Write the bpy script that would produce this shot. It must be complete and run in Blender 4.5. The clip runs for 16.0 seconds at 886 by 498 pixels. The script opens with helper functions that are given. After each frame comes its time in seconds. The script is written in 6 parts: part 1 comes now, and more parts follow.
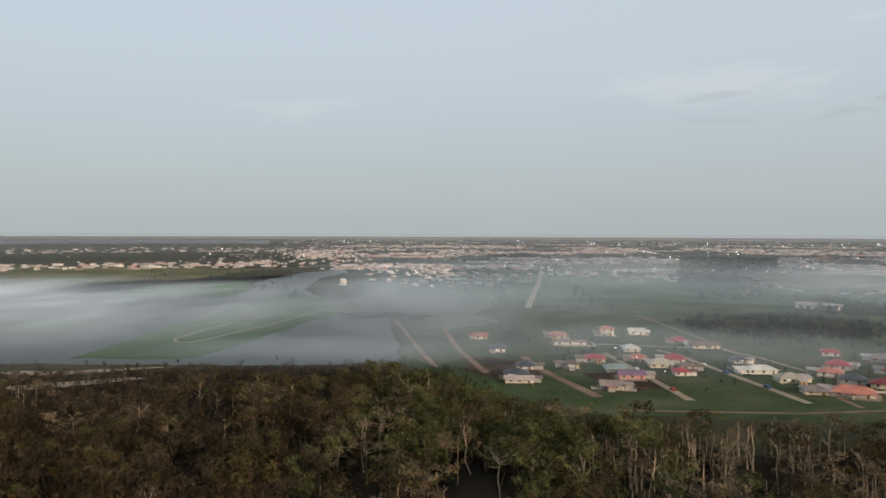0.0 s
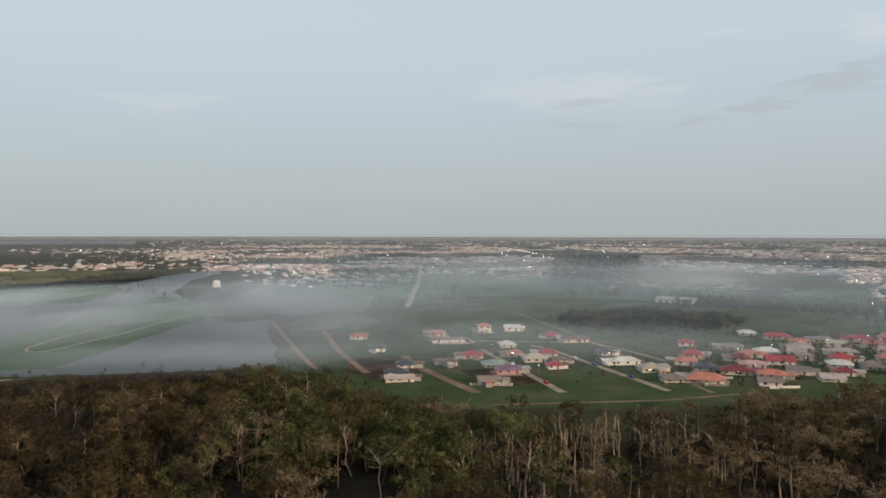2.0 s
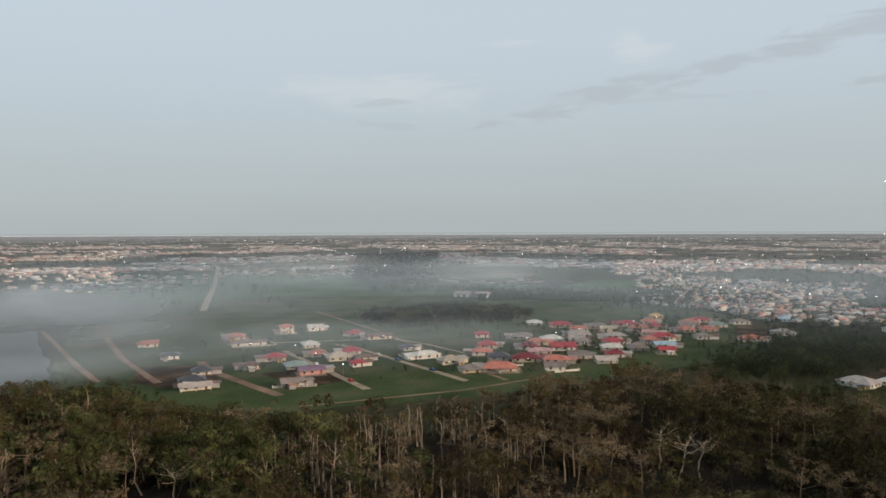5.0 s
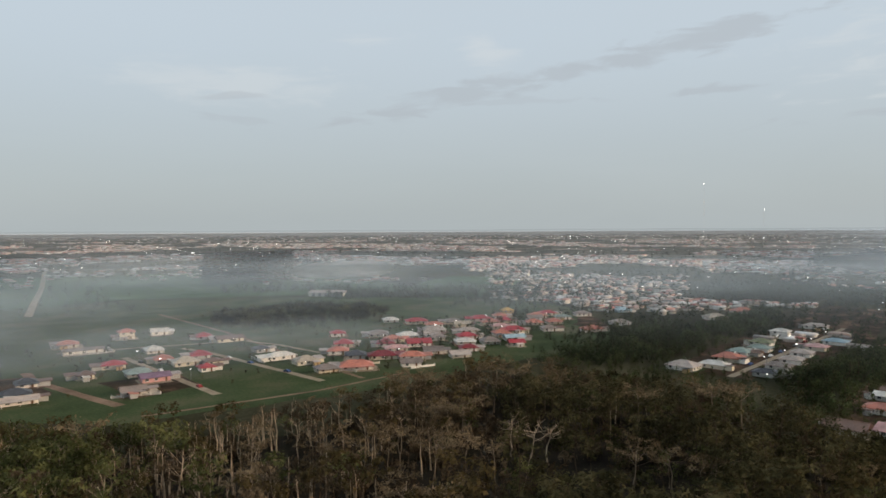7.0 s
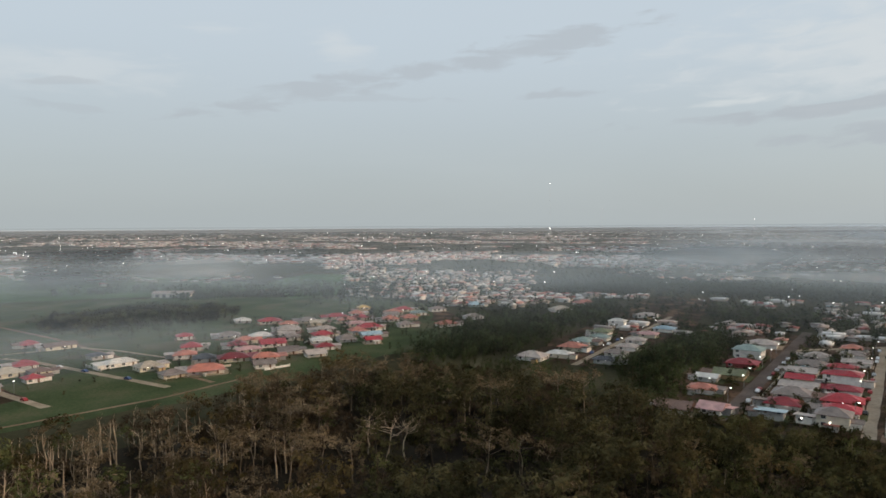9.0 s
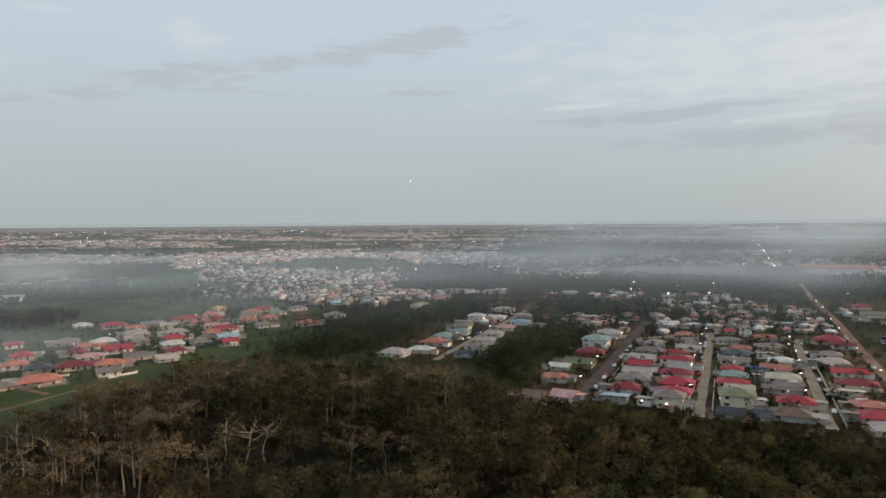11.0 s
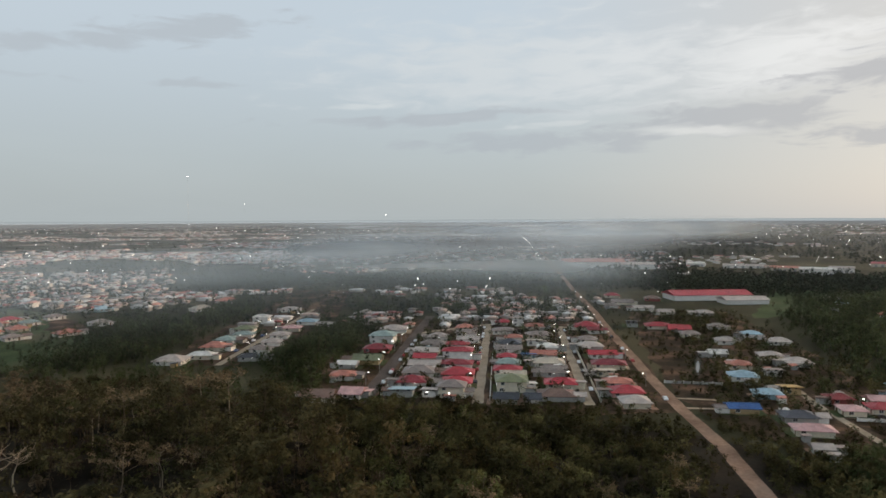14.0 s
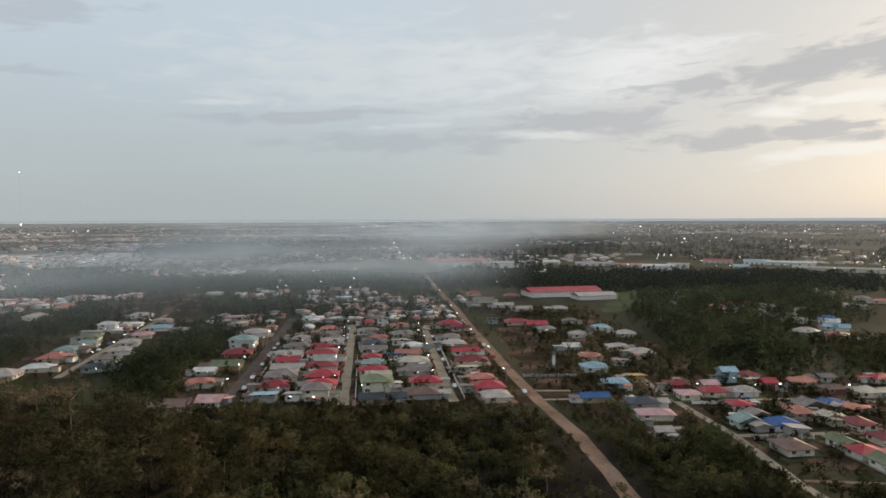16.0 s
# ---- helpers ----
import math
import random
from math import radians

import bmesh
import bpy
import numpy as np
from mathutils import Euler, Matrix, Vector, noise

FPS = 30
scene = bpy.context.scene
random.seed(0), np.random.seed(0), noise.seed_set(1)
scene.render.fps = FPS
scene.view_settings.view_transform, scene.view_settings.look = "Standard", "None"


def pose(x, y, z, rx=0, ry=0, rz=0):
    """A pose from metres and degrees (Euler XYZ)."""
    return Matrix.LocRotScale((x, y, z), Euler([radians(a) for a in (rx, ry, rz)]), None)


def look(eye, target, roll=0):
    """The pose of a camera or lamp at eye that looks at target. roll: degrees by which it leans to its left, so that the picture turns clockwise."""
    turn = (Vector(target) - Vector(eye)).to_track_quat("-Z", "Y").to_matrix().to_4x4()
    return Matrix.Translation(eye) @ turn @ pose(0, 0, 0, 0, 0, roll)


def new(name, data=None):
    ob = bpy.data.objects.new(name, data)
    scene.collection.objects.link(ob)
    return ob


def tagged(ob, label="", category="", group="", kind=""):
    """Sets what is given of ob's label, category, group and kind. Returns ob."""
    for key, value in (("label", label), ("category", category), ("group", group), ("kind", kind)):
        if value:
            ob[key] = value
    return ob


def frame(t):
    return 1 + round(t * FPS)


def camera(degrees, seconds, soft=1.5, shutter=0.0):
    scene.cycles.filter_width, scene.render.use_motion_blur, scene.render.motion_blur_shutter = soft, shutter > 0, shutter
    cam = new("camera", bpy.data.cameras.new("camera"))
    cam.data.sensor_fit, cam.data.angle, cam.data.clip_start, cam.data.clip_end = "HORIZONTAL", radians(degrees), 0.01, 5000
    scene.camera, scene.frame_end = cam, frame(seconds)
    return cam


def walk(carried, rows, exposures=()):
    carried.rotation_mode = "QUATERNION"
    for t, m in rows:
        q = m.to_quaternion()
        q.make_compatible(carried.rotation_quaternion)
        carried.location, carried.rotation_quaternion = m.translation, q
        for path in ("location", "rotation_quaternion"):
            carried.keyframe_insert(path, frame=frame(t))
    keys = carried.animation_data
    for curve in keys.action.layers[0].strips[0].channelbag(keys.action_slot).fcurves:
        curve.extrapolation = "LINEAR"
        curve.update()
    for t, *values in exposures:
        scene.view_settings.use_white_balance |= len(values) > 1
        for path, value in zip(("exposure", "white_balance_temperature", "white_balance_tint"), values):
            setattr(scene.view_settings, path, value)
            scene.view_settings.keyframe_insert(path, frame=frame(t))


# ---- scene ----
CAMERA_HEIGHT = 75.0
PLAN = CAMERA_HEIGHT / 60  # metres for one unit of the ground plan
cam = camera(65.13, 16.0, soft=1.6)
# seconds, yaw, pitch, roll: the camera hangs still in the air and turns to its right
TURN = [
    (0.0, -0.00, -1.23, -0.19),
    (0.5, -2.47, -1.22, -0.22),
    (1.0, -4.93, -1.22, -0.21),
    (1.5, -7.43, -1.22, -0.17),
    (2.0, -9.92, -1.23, -0.11),
    (2.5, -12.41, -1.24, -0.05),
    (3.0, -14.95, -1.25, 0.02),
    (3.7, -18.77, -1.28, 0.10),
    (4.6, -23.83, -1.34, 0.19),
    (5.5, -29.04, -1.43, 0.26),
    (6.0, -32.03, -1.48, 0.28),
    (6.5, -35.01, -1.54, 0.30),
    (7.0, -37.99, -1.61, 0.32),
    (7.5, -40.98, -1.68, 0.33),
    (8.0, -43.94, -1.76, 0.33),
    (8.5, -46.89, -1.83, 0.34),
    (9.0, -49.85, -1.91, 0.34),
    (9.8, -54.46, -2.03, 0.34),
    (10.6, -59.07, -2.14, 0.34),
    (11.5, -64.06, -2.25, 0.34),
    (12.0, -67.17, -2.30, 0.34),
    (12.5, -70.05, -2.35, 0.33),
    (13.0, -72.94, -2.38, 0.32),
    (13.5, -75.85, -2.41, 0.30),
    (14.0, -78.73, -2.42, 0.29),
    (14.5, -81.58, -2.44, 0.27),
    (15.0, -84.43, -2.44, 0.25),
    (15.5, -87.21, -2.45, 0.23),
    (16.0, -89.90, -2.45, 0.22),
]
walk(cam, [(t, pose(0, 0, CAMERA_HEIGHT, 90 + p, r, y)) for t, y, p, r in TURN])

# ---- sky, sun ----
SUN_YAW, SUN_UP = -140.0, 13.0
world = bpy.data.worlds.new("sky")
scene.world = world
world.use_nodes = True
wn, wl = world.node_tree.nodes, world.node_tree.links
wn.clear()


def wnode(kind, **sockets):
    n = wn.new(kind)
    for key, value in sockets.items():
        n.inputs[key.replace("_", " ")].default_value = value
    return n


def wmath(op, a, b=None):
    n = wn.new("ShaderNodeMath")
    n.operation = op
    n.use_clamp = False
    for i, v in enumerate((a, b)):
        if v is None:
            continue
        if isinstance(v, (int, float)):
            n.inputs[i].default_value = v
        else:
            wl.new(v, n.inputs[i])
    return n.outputs[0]


sky = wn.new("ShaderNodeTexSky")
sky.sky_type = "NISHITA"
sky.sun_disc = False
sky.sun_elevation = radians(SUN_UP)
sky.sun_rotation = radians(-SUN_YAW)
sky.air_density, sky.dust_density, sky.ozone_density = 1.0, 2.5, 1.5
sky_gain = wn.new("ShaderNodeMix")
sky_gain.data_type, sky_gain.blend_type = "RGBA", "MULTIPLY"
sky_gain.inputs[0].default_value = 1.0
wl.new(sky.outputs[0], sky_gain.inputs[6])
sky_gain.inputs[7].default_value = (0.10, 0.10, 0.10, 1)
# clouds: streaks laid out by bearing and height over the horizon
tc = wn.new("ShaderNodeTexCoord")
sep = wn.new("ShaderNodeSeparateXYZ")
wl.new(tc.outputs["Generated"], sep.inputs[0])
up = wmath("MAXIMUM", sep.outputs[2], 0.0)
bearing = wmath("MULTIPLY", wmath("ARCTAN2", wmath("MULTIPLY", sep.outputs[0], -1.0), sep.outputs[1]), 57.2958)
height = wmath("MULTIPLY", wmath("ARCSINE", up), 57.2958)


def streaks(along, upward, lean, detail, seed):
    """Noise drawn out along the horizon and leaning a little."""
    at = wn.new("ShaderNodeCombineXYZ")
    wl.new(wmath("MULTIPLY", bearing, along), at.inputs[0])
    wl.new(wmath("MULTIPLY", wmath("ADD", height, wmath("MULTIPLY", bearing, lean)), upward), at.inputs[1])
    at.inputs[2].default_value = seed
    n = wnode("ShaderNodeTexNoise", Scale=1.0, Detail=detail, Roughness=0.55, Distortion=0.5)
    wl.new(at.outputs[0], n.inputs["Vector"])
    return n.outputs["Fac"]


FINE = streaks(0.24, 0.95, 0.03, 10.0, 3.0)
SLOW = streaks(0.05, 0.22, 0.0, 3.0, 8.0)
SHIFT = wmath("MULTIPLY", wmath("SUBTRACT", SLOW, 0.5), 3.0)


def cloud_banks(banks, lo, hi, grain=1.3):
    """banks: bearing, height, half width, half depth (degrees), rise per degree, strength."""
    total = None
    for a, e, ha, he, rise_by, most in banks:
        da = wmath("SUBTRACT", bearing, a)
        de = wmath("SUBTRACT", wmath("SUBTRACT", wmath("ADD", height, SHIFT), e), wmath("MULTIPLY", da, rise_by))
        far = wmath("SQRT", wmath("ADD", wmath("POWER", wmath("ABSOLUTE", wmath("DIVIDE", da, ha)), 2.0), wmath("POWER", wmath("ABSOLUTE", wmath("DIVIDE", de, he)), 2.0)))
        mask = wmath("SUBTRACT", 1.0, wmath("MULTIPLY", far, 0.5))
        body = wnode("ShaderNodeMapRange", From_Min=lo, From_Max=hi, To_Max=most)
        body.interpolation_type = "SMOOTHSTEP"
        wl.new(wmath("ADD", mask, wmath("MULTIPLY", wmath("SUBTRACT", FINE, 0.5), grain)), body.inputs["Value"])
        total = body.outputs[0] if total is None else wmath("MAXIMUM", total, body.outputs[0])
    return total


def sky_mix(fac, a, b):
    m = wn.new("ShaderNodeMix")
    m.data_type = "RGBA"
    for socket, v in ((m.inputs[0], fac), (m.inputs[6], a), (m.inputs[7], b)):
        if isinstance(v, (int, float, tuple)):
            socket.default_value = v
        else:
            wl.new(v, socket)
    return m.outputs[2]


# a thin milky veil over all of the sky, greyer at the horizon, brighter round the sun
sun_dir = Vector((math.sin(radians(-SUN_YAW)), math.cos(radians(-SUN_YAW)), math.tan(radians(SUN_UP)))).normalized()
dot = wn.new("ShaderNodeVectorMath")
dot.operation = "DOT_PRODUCT"
wl.new(tc.outputs["Generated"], dot.inputs[0])
dot.inputs[1].default_value = sun_dir
glow = wn.new("ShaderNodeMapRange")
glow.interpolation_type = "SMOOTHERSTEP"
glow.inputs["From Min"].default_value = 0.50
glow.inputs["From Max"].default_value = 1.0
wl.new(dot.outputs["Value"], glow.inputs["Value"])
rise = wn.new("ShaderNodeMapRange")
rise.interpolation_type = "SMOOTHSTEP"
rise.inputs["From Min"].default_value = 0.0
rise.inputs["From Max"].default_value = 0.30
wl.new(up, rise.inputs["Value"])
PALE = [(-21, 11.4, 9, 1.5, -0.03, 0.45), (12, 10.0, 5, 0.8, 0.0, 0.30), (-41.5, 13.9, 2.5, 1.5, 0.2, 0.5), (-32, 15.6, 3, 0.5, 0.0, 0.35), (-86, 12.0, 18, 4.0, 0.0, 0.75), (-104, 11.8, 10, 3.0, 0.0, 0.8)]
DARK = [(-40, 10.8, 12, 0.9, -0.18, 0.55), (-57, 14.1, 10, 1.3, -0.17, 0.6), (-60, 10.2, 4, 0.5, 0.0, 0.5), (-43, 10.2, 9, 0.4, 0.0, 0.3), (-78, 8.3, 12, 0.7, -0.06, 0.7), (-88, 6.2, 12, 0.8, 0.0, 0.65), (-101, 7.3, 11, 1.3, -0.03, 0.75),
        (-117, 10.8, 13, 1.9, -0.08, 0.85), (-116, 6.5, 12, 0.9, -0.05, 0.75), (-21, 8.6, 4, 0.4, 0.0, 0.3), (-21, 10.4, 3, 0.3, -0.05, 0.4), (-31, 9.2, 3, 0.4, -0.05, 0.35)]
BRIGHT = [(-72, 9.2, 4, 0.35, -0.03, 0.6), (-119, 8.3, 6, 0.6, 0.0, 0.9), (-118, 4.6, 8, 0.7, -0.08, 0.7), (-98, 6.4, 5, 0.4, 0.05, 0.6), (-88, 7.5, 5, 0.3, 0.0, 0.4)]
veil = sky_mix(rise.outputs[0], (0.462, 0.513, 0.528, 1), (0.615, 0.705, 0.785, 1))
veil = sky_mix(wmath("MULTIPLY", SLOW, 0.35), veil, (0.60, 0.66, 0.69, 1))
veil = sky_mix(glow.outputs[0], veil, (0.66, 0.65, 0.635, 1))
base = sky_mix(0.86, sky_gain.outputs[2], veil)
pale = sky_mix(glow.outputs[0], (0.66, 0.70, 0.72, 1), (0.92, 0.915, 0.90, 1))
base = sky_mix(cloud_banks(PALE, 0.35, 1.0), base, pale)
dark = sky_mix(glow.outputs[0], (0.44, 0.48, 0.52, 1), (0.50, 0.50, 0.51, 1))
base = sky_mix(cloud_banks(DARK, 0.46, 0.82, 1.6), base, dark)
base = sky_mix(cloud_banks(BRIGHT, 0.45, 0.9), base, sky_mix(glow.outputs[0], (0.68, 0.72, 0.73, 1), (0.95, 0.92, 0.86, 1)))
back = wn.new("ShaderNodeBackground")
wl.new(base, back.inputs[0])
back.inputs[1].default_value = 1.0
wout = wn.new("ShaderNodeOutputWorld")
wl.new(back.outputs[0], wout.inputs[0])

sun = new("sun", bpy.data.lights.new("sun", "SUN"))
sun.data.energy, sun.data.angle, sun.data.color = 2.9, radians(5), (1.0, 0.74, 0.50)
sun.matrix_world = look(sun_dir * 300, (0, 0, 0))


# ---- materials ----
def mat(name, stops, scale=1.0, rough=0.8, metal=0.0, island=0.0, per_object=0.0, bump=0.0, stain=0.0, stain_scale=0.05, spec=0.3, wave=0.0):
    """Principled surface: colours from fine grain, shifted by island or object and by large stains."""
    m = bpy.data.materials.new(name)
    m.use_nodes = True
    nt = m.node_tree
    n, l = nt.nodes, nt.links
    b = n["Principled BSDF"]
    b.inputs["Roughness"].default_value = rough
    b.inputs["Metallic"].default_value = metal
    b.inputs["Specular IOR Level"].default_value = spec
    geo = n.new("ShaderNodeNewGeometry")
    noise_a = n.new("ShaderNodeTexNoise")
    noise_a.inputs["Scale"].default_value = scale
    noise_a.inputs["Detail"].default_value = 5.0
    noise_b = n.new("ShaderNodeTexNoise")
    noise_b.inputs["Scale"].default_value = stain_scale
    noise_b.inputs["Detail"].default_value = 4.0
    for q in (noise_a, noise_b):
        l.new(geo.outputs["Position"], q.inputs["Vector"])

    def calc(op, p, q):
        k = n.new("ShaderNodeMath")
        k.operation = op
        for i, v in enumerate((p, q)):
            if isinstance(v, (int, float)):
                k.inputs[i].default_value = v
            else:
                l.new(v, k.inputs[i])
        return k.outputs[0]

    weight = max(0.0, 1.0 - island - per_object - stain)
    fac = calc("MULTIPLY", noise_a.outputs["Fac"], weight)
    if island:
        fac = calc("ADD", fac, calc("MULTIPLY", geo.outputs["Random Per Island"], island))
    if per_object:
        info = n.new("ShaderNodeObjectInfo")
        fac = calc("ADD", fac, calc("MULTIPLY", info.outputs["Random"], per_object))
    if stain:
        spread = n.new("ShaderNodeMapRange")
        spread.inputs["From Min"].default_value = 0.32
        spread.inputs["From Max"].default_value = 0.68
        l.new(noise_b.outputs["Fac"], spread.inputs["Value"])
        fac = calc("ADD", fac, calc("MULTIPLY", spread.outputs[0], stain))
    ramp = n.new("ShaderNodeValToRGB")
    while len(ramp.color_ramp.elements) < len(stops):
        ramp.color_ramp.elements.new(0.5)
    for e, (at, colour) in zip(ramp.color_ramp.elements, stops):
        e.position, e.color = at, (*colour, 1)
    l.new(fac, ramp.inputs[0])
    l.new(ramp.outputs[0], b.inputs["Base Color"])
    if bump or wave:
        bn = n.new("ShaderNodeBump")
        bn.inputs["Strength"].default_value = 0.5
        bn.inputs["Distance"].default_value = bump or 0.03
        if wave:
            tex = n.new("ShaderNodeTexWave")
            tex.inputs["Scale"].default_value = wave
            obj = n.new("ShaderNodeTexCoord")
            l.new(obj.outputs["Object"], tex.inputs["Vector"])
            l.new(tex.outputs["Fac"], bn.inputs["Height"])
        else:
            l.new(noise_a.outputs["Fac"], bn.inputs["Height"])
        l.new(bn.outputs[0], b.inputs["Normal"])
    return m


def leafy(m):
    """Lets part of the light through the leaves."""
    n, l = m.node_tree.nodes, m.node_tree.links
    mix = n.new("ShaderNodeMixShader")
    mix.inputs[0].default_value = 0.4
    thin = n.new("ShaderNodeBsdfTranslucent")
    l.new(n["Color Ramp"].outputs[0], thin.inputs["Color"])
    l.new(n["Principled BSDF"].outputs[0], mix.inputs[1])
    l.new(thin.outputs[0], mix.inputs[2])
    l.new(mix.outputs[0], n["Material Output"].inputs["Surface"])
    return m


def shades(c, spread=0.35):
    return [(0.25, tuple(v * (1 - spread) for v in c)), (0.75, tuple(min(1, v * (1 + spread)) for v in c))]


M_GROUND = mat("meadow_ground", [(0.3, (0.026, 0.026, 0.014)), (0.5, (0.042, 0.040, 0.021)), (0.7, (0.074, 0.064, 0.036))], 0.4, 0.95, stain=0.55, stain_scale=0.008, spec=0.04)
M_LAWN = mat("lawn", [(0.28, (0.034, 0.050, 0.020)), (0.5, (0.058, 0.080, 0.034)), (0.72, (0.110, 0.100, 0.060))], 0.7, 0.95, stain=0.4, stain_scale=0.03, spec=0.04)
M_FIELD = mat("rough_field", [(0.3, (0.040, 0.080, 0.030)), (0.7, (0.085, 0.135, 0.060))], 0.15, 0.95, stain=0.5, stain_scale=0.012, spec=0.04)
M_DRY = mat("dry_swamp_grass", [(0.3, (0.075, 0.075, 0.030)), (0.7, (0.16, 0.14, 0.065))], 0.1, 0.95, stain=0.5, stain_scale=0.01, spec=0.04)
M_FLOOR = mat("forest_floor", [(0.3, (0.012, 0.010, 0.008)), (0.7, (0.034, 0.027, 0.019))], 0.6, 0.95, stain=0.4, stain_scale=0.04, spec=0.04)
M_DIRT = mat("dirt_track", [(0.3, (0.16, 0.10, 0.07)), (0.7, (0.30, 0.20, 0.145))], 0.7, 0.95, stain=0.4, stain_scale=0.07, spec=0.04)
M_PALE = mat("pale_shell_road", [(0.3, (0.25, 0.195, 0.140)), (0.7, (0.40, 0.325, 0.245))], 0.6, 0.9, stain=0.4, stain_scale=0.08, spec=0.04)
M_ASPHALT = mat("worn_asphalt", [(0.3, (0.085, 0.066, 0.056)), (0.7, (0.14, 0.11, 0.095))], 0.8, 0.9, stain=0.4, stain_scale=0.06, spec=0.04)
M_YARD = mat("swept_yard", [(0.3, (0.026, 0.020, 0.012)), (0.52, (0.058, 0.038, 0.024)), (0.78, (0.180, 0.108, 0.072))], 0.5, 0.95, stain=0.5, stain_scale=0.05, spec=0.04)
M_BARK = mat("pale_dead_bark", [(0.2, (0.19, 0.138, 0.092)), (0.5, (0.41, 0.31, 0.215)), (0.85, (0.60, 0.48, 0.35))], 1.5, 0.9, stain=0.5, stain_scale=0.25)
M_BARK_DARK = mat("dark_bark", [(0.3, (0.035, 0.026, 0.018)), (0.7, (0.10, 0.075, 0.05))], 1.5, 0.9, spec=0.04)
M_BARK_MID = mat("grey_brown_bark", [(0.2, (0.08, 0.060, 0.040)), (0.5, (0.18, 0.135, 0.092)), (0.85, (0.33, 0.26, 0.185))], 1.5, 0.9, stain=0.5, stain_scale=0.25)
M_LEAF_BROWN = leafy(mat("withered_leaves", [(0.2, (0.034, 0.0245, 0.0155)), (0.5, (0.076, 0.055, 0.034)), (0.8, (0.150, 0.111, 0.069))], 0.3, 0.85, island=0.25, stain=0.6, stain_scale=0.07, spec=0.05))
M_LEAF_FRESH = leafy(mat("olive_green_leaves", [(0.2, (0.0391, 0.0437, 0.0161)), (0.5, (0.0920, 0.0989, 0.0368)), (0.8, (0.1782, 0.1782, 0.0713))], 0.3, 0.85, island=0.25, stain=0.6, stain_scale=0.07, spec=0.05))
M_LEAF_GREEN = leafy(mat("dark_green_leaves", [(0.25, (0.016, 0.016, 0.007)), (0.5, (0.048, 0.047, 0.020)), (0.78, (0.122, 0.109, 0.046))], 0.3, 0.8, island=0.2, stain=0.65, stain_scale=0.06, spec=0.05))
M_LEAF_GROVE = leafy(mat("grove_leaves", [(0.2, (0.018, 0.026, 0.011)), (0.5, (0.044, 0.058, 0.024)), (0.8, (0.094, 0.112, 0.047))], 0.3, 0.85, island=0.25, stain=0.6, stain_scale=0.05, spec=0.04))
M_LEAF_PALE = leafy(mat("pale_dry_twigs", [(0.2, (0.085, 0.060, 0.034)), (0.5, (0.180, 0.132, 0.078)), (0.8, (0.310, 0.235, 0.145))], 0.3, 0.85, island=0.25, stain=0.5, stain_scale=0.12, spec=0.05))
M_LEAF_OLIVE = leafy(mat("olive_brown_leaves", [(0.2, (0.0299, 0.0239, 0.0105)), (0.5, (0.0747, 0.0568, 0.0239)), (0.8, (0.1570, 0.1136, 0.0508))], 0.3, 0.8, island=0.25, stain=0.55, stain_scale=0.07, spec=0.05))
M_LEAF_DUSK = leafy(mat("dusky_olive_leaves", [(0.2, (0.022, 0.021, 0.010)), (0.5, (0.056, 0.052, 0.024)), (0.8, (0.140, 0.118, 0.056))], 0.3, 0.8, island=0.25, stain=0.6, stain_scale=0.09, spec=0.05))
M_LEAF_FAR = mat("distant_foliage", [(0.2, (0.010, 0.018, 0.008)), (0.8, (0.040, 0.052, 0.024))], 0.05, 0.9, island=0.5, stain=0.3, stain_scale=0.004, spec=0.04)
M_TOWN = mat("town_ground", [(0.30, (0.028, 0.034, 0.022)), (0.47, (0.062, 0.060, 0.044)), (0.66, (0.13, 0.112, 0.088)), (0.88, (0.26, 0.22, 0.18))], 0.03, 0.95, stain=0.55, stain_scale=0.006, spec=0.04)
M_GLASS = mat("dark_window_glass", [(0.3, (0.015, 0.018, 0.02)), (0.7, (0.04, 0.045, 0.05))], 0.5, 0.12, spec=0.6)
M_FRAME = mat("white_window_frame", shades((0.7, 0.68, 0.64), 0.1), 3, 0.6)
M_DOOR = mat("brown_door_wood", shades((0.16, 0.09, 0.05)), 2, 0.6)
M_POST = mat("galvanised_post", shades((0.3, 0.3, 0.3)), 2, 0.5, metal=0.4)
M_TYRE = mat("black_rubber", shades((0.02, 0.02, 0.02)), 2, 0.8)
M_TWO = mat("far_roof_colours", [(0.0, (0.36, 0.31, 0.28)), (0.18, (0.62, 0.56, 0.52)), (0.32, (0.54, 0.27, 0.22)), (0.46, (0.34, 0.11, 0.10)), (0.54, (0.26, 0.22, 0.20)), (0.66, (0.56, 0.42, 0.35)), (0.82, (0.82, 0.79, 0.76)), (0.95, (0.28, 0.31, 0.32))], 0.05, 0.5, island=0.95)
M_TWO.node_tree.nodes["Color Ramp"].color_ramp.interpolation = "CONSTANT"
M_FARWALL = mat("far_wall_colours", [(0.0, (0.50, 0.43, 0.38)), (0.5, (0.68, 0.62, 0.57)), (1.0, (0.84, 0.82, 0.79))], 0.05, 0.8, island=0.95)

water_mat = mat("still_swamp_water", [(0.3, (0.05, 0.055, 0.055)), (0.7, (0.08, 0.085, 0.082))], 0.02, 0.45, spec=0.12, stain=0.3, stain_scale=0.01)
M_WATER = water_mat


def glow_mat(name, colour, power):
    m = bpy.data.materials.new(name)
    m.use_nodes = True
    b = m.node_tree.nodes["Principled BSDF"]
    b.inputs["Base Color"].default_value = (0.8, 0.8, 0.8, 1)
    b.inputs["Emission Color"].default_value = (*colour, 1)
    b.inputs["Emission Strength"].default_value = power
    return m


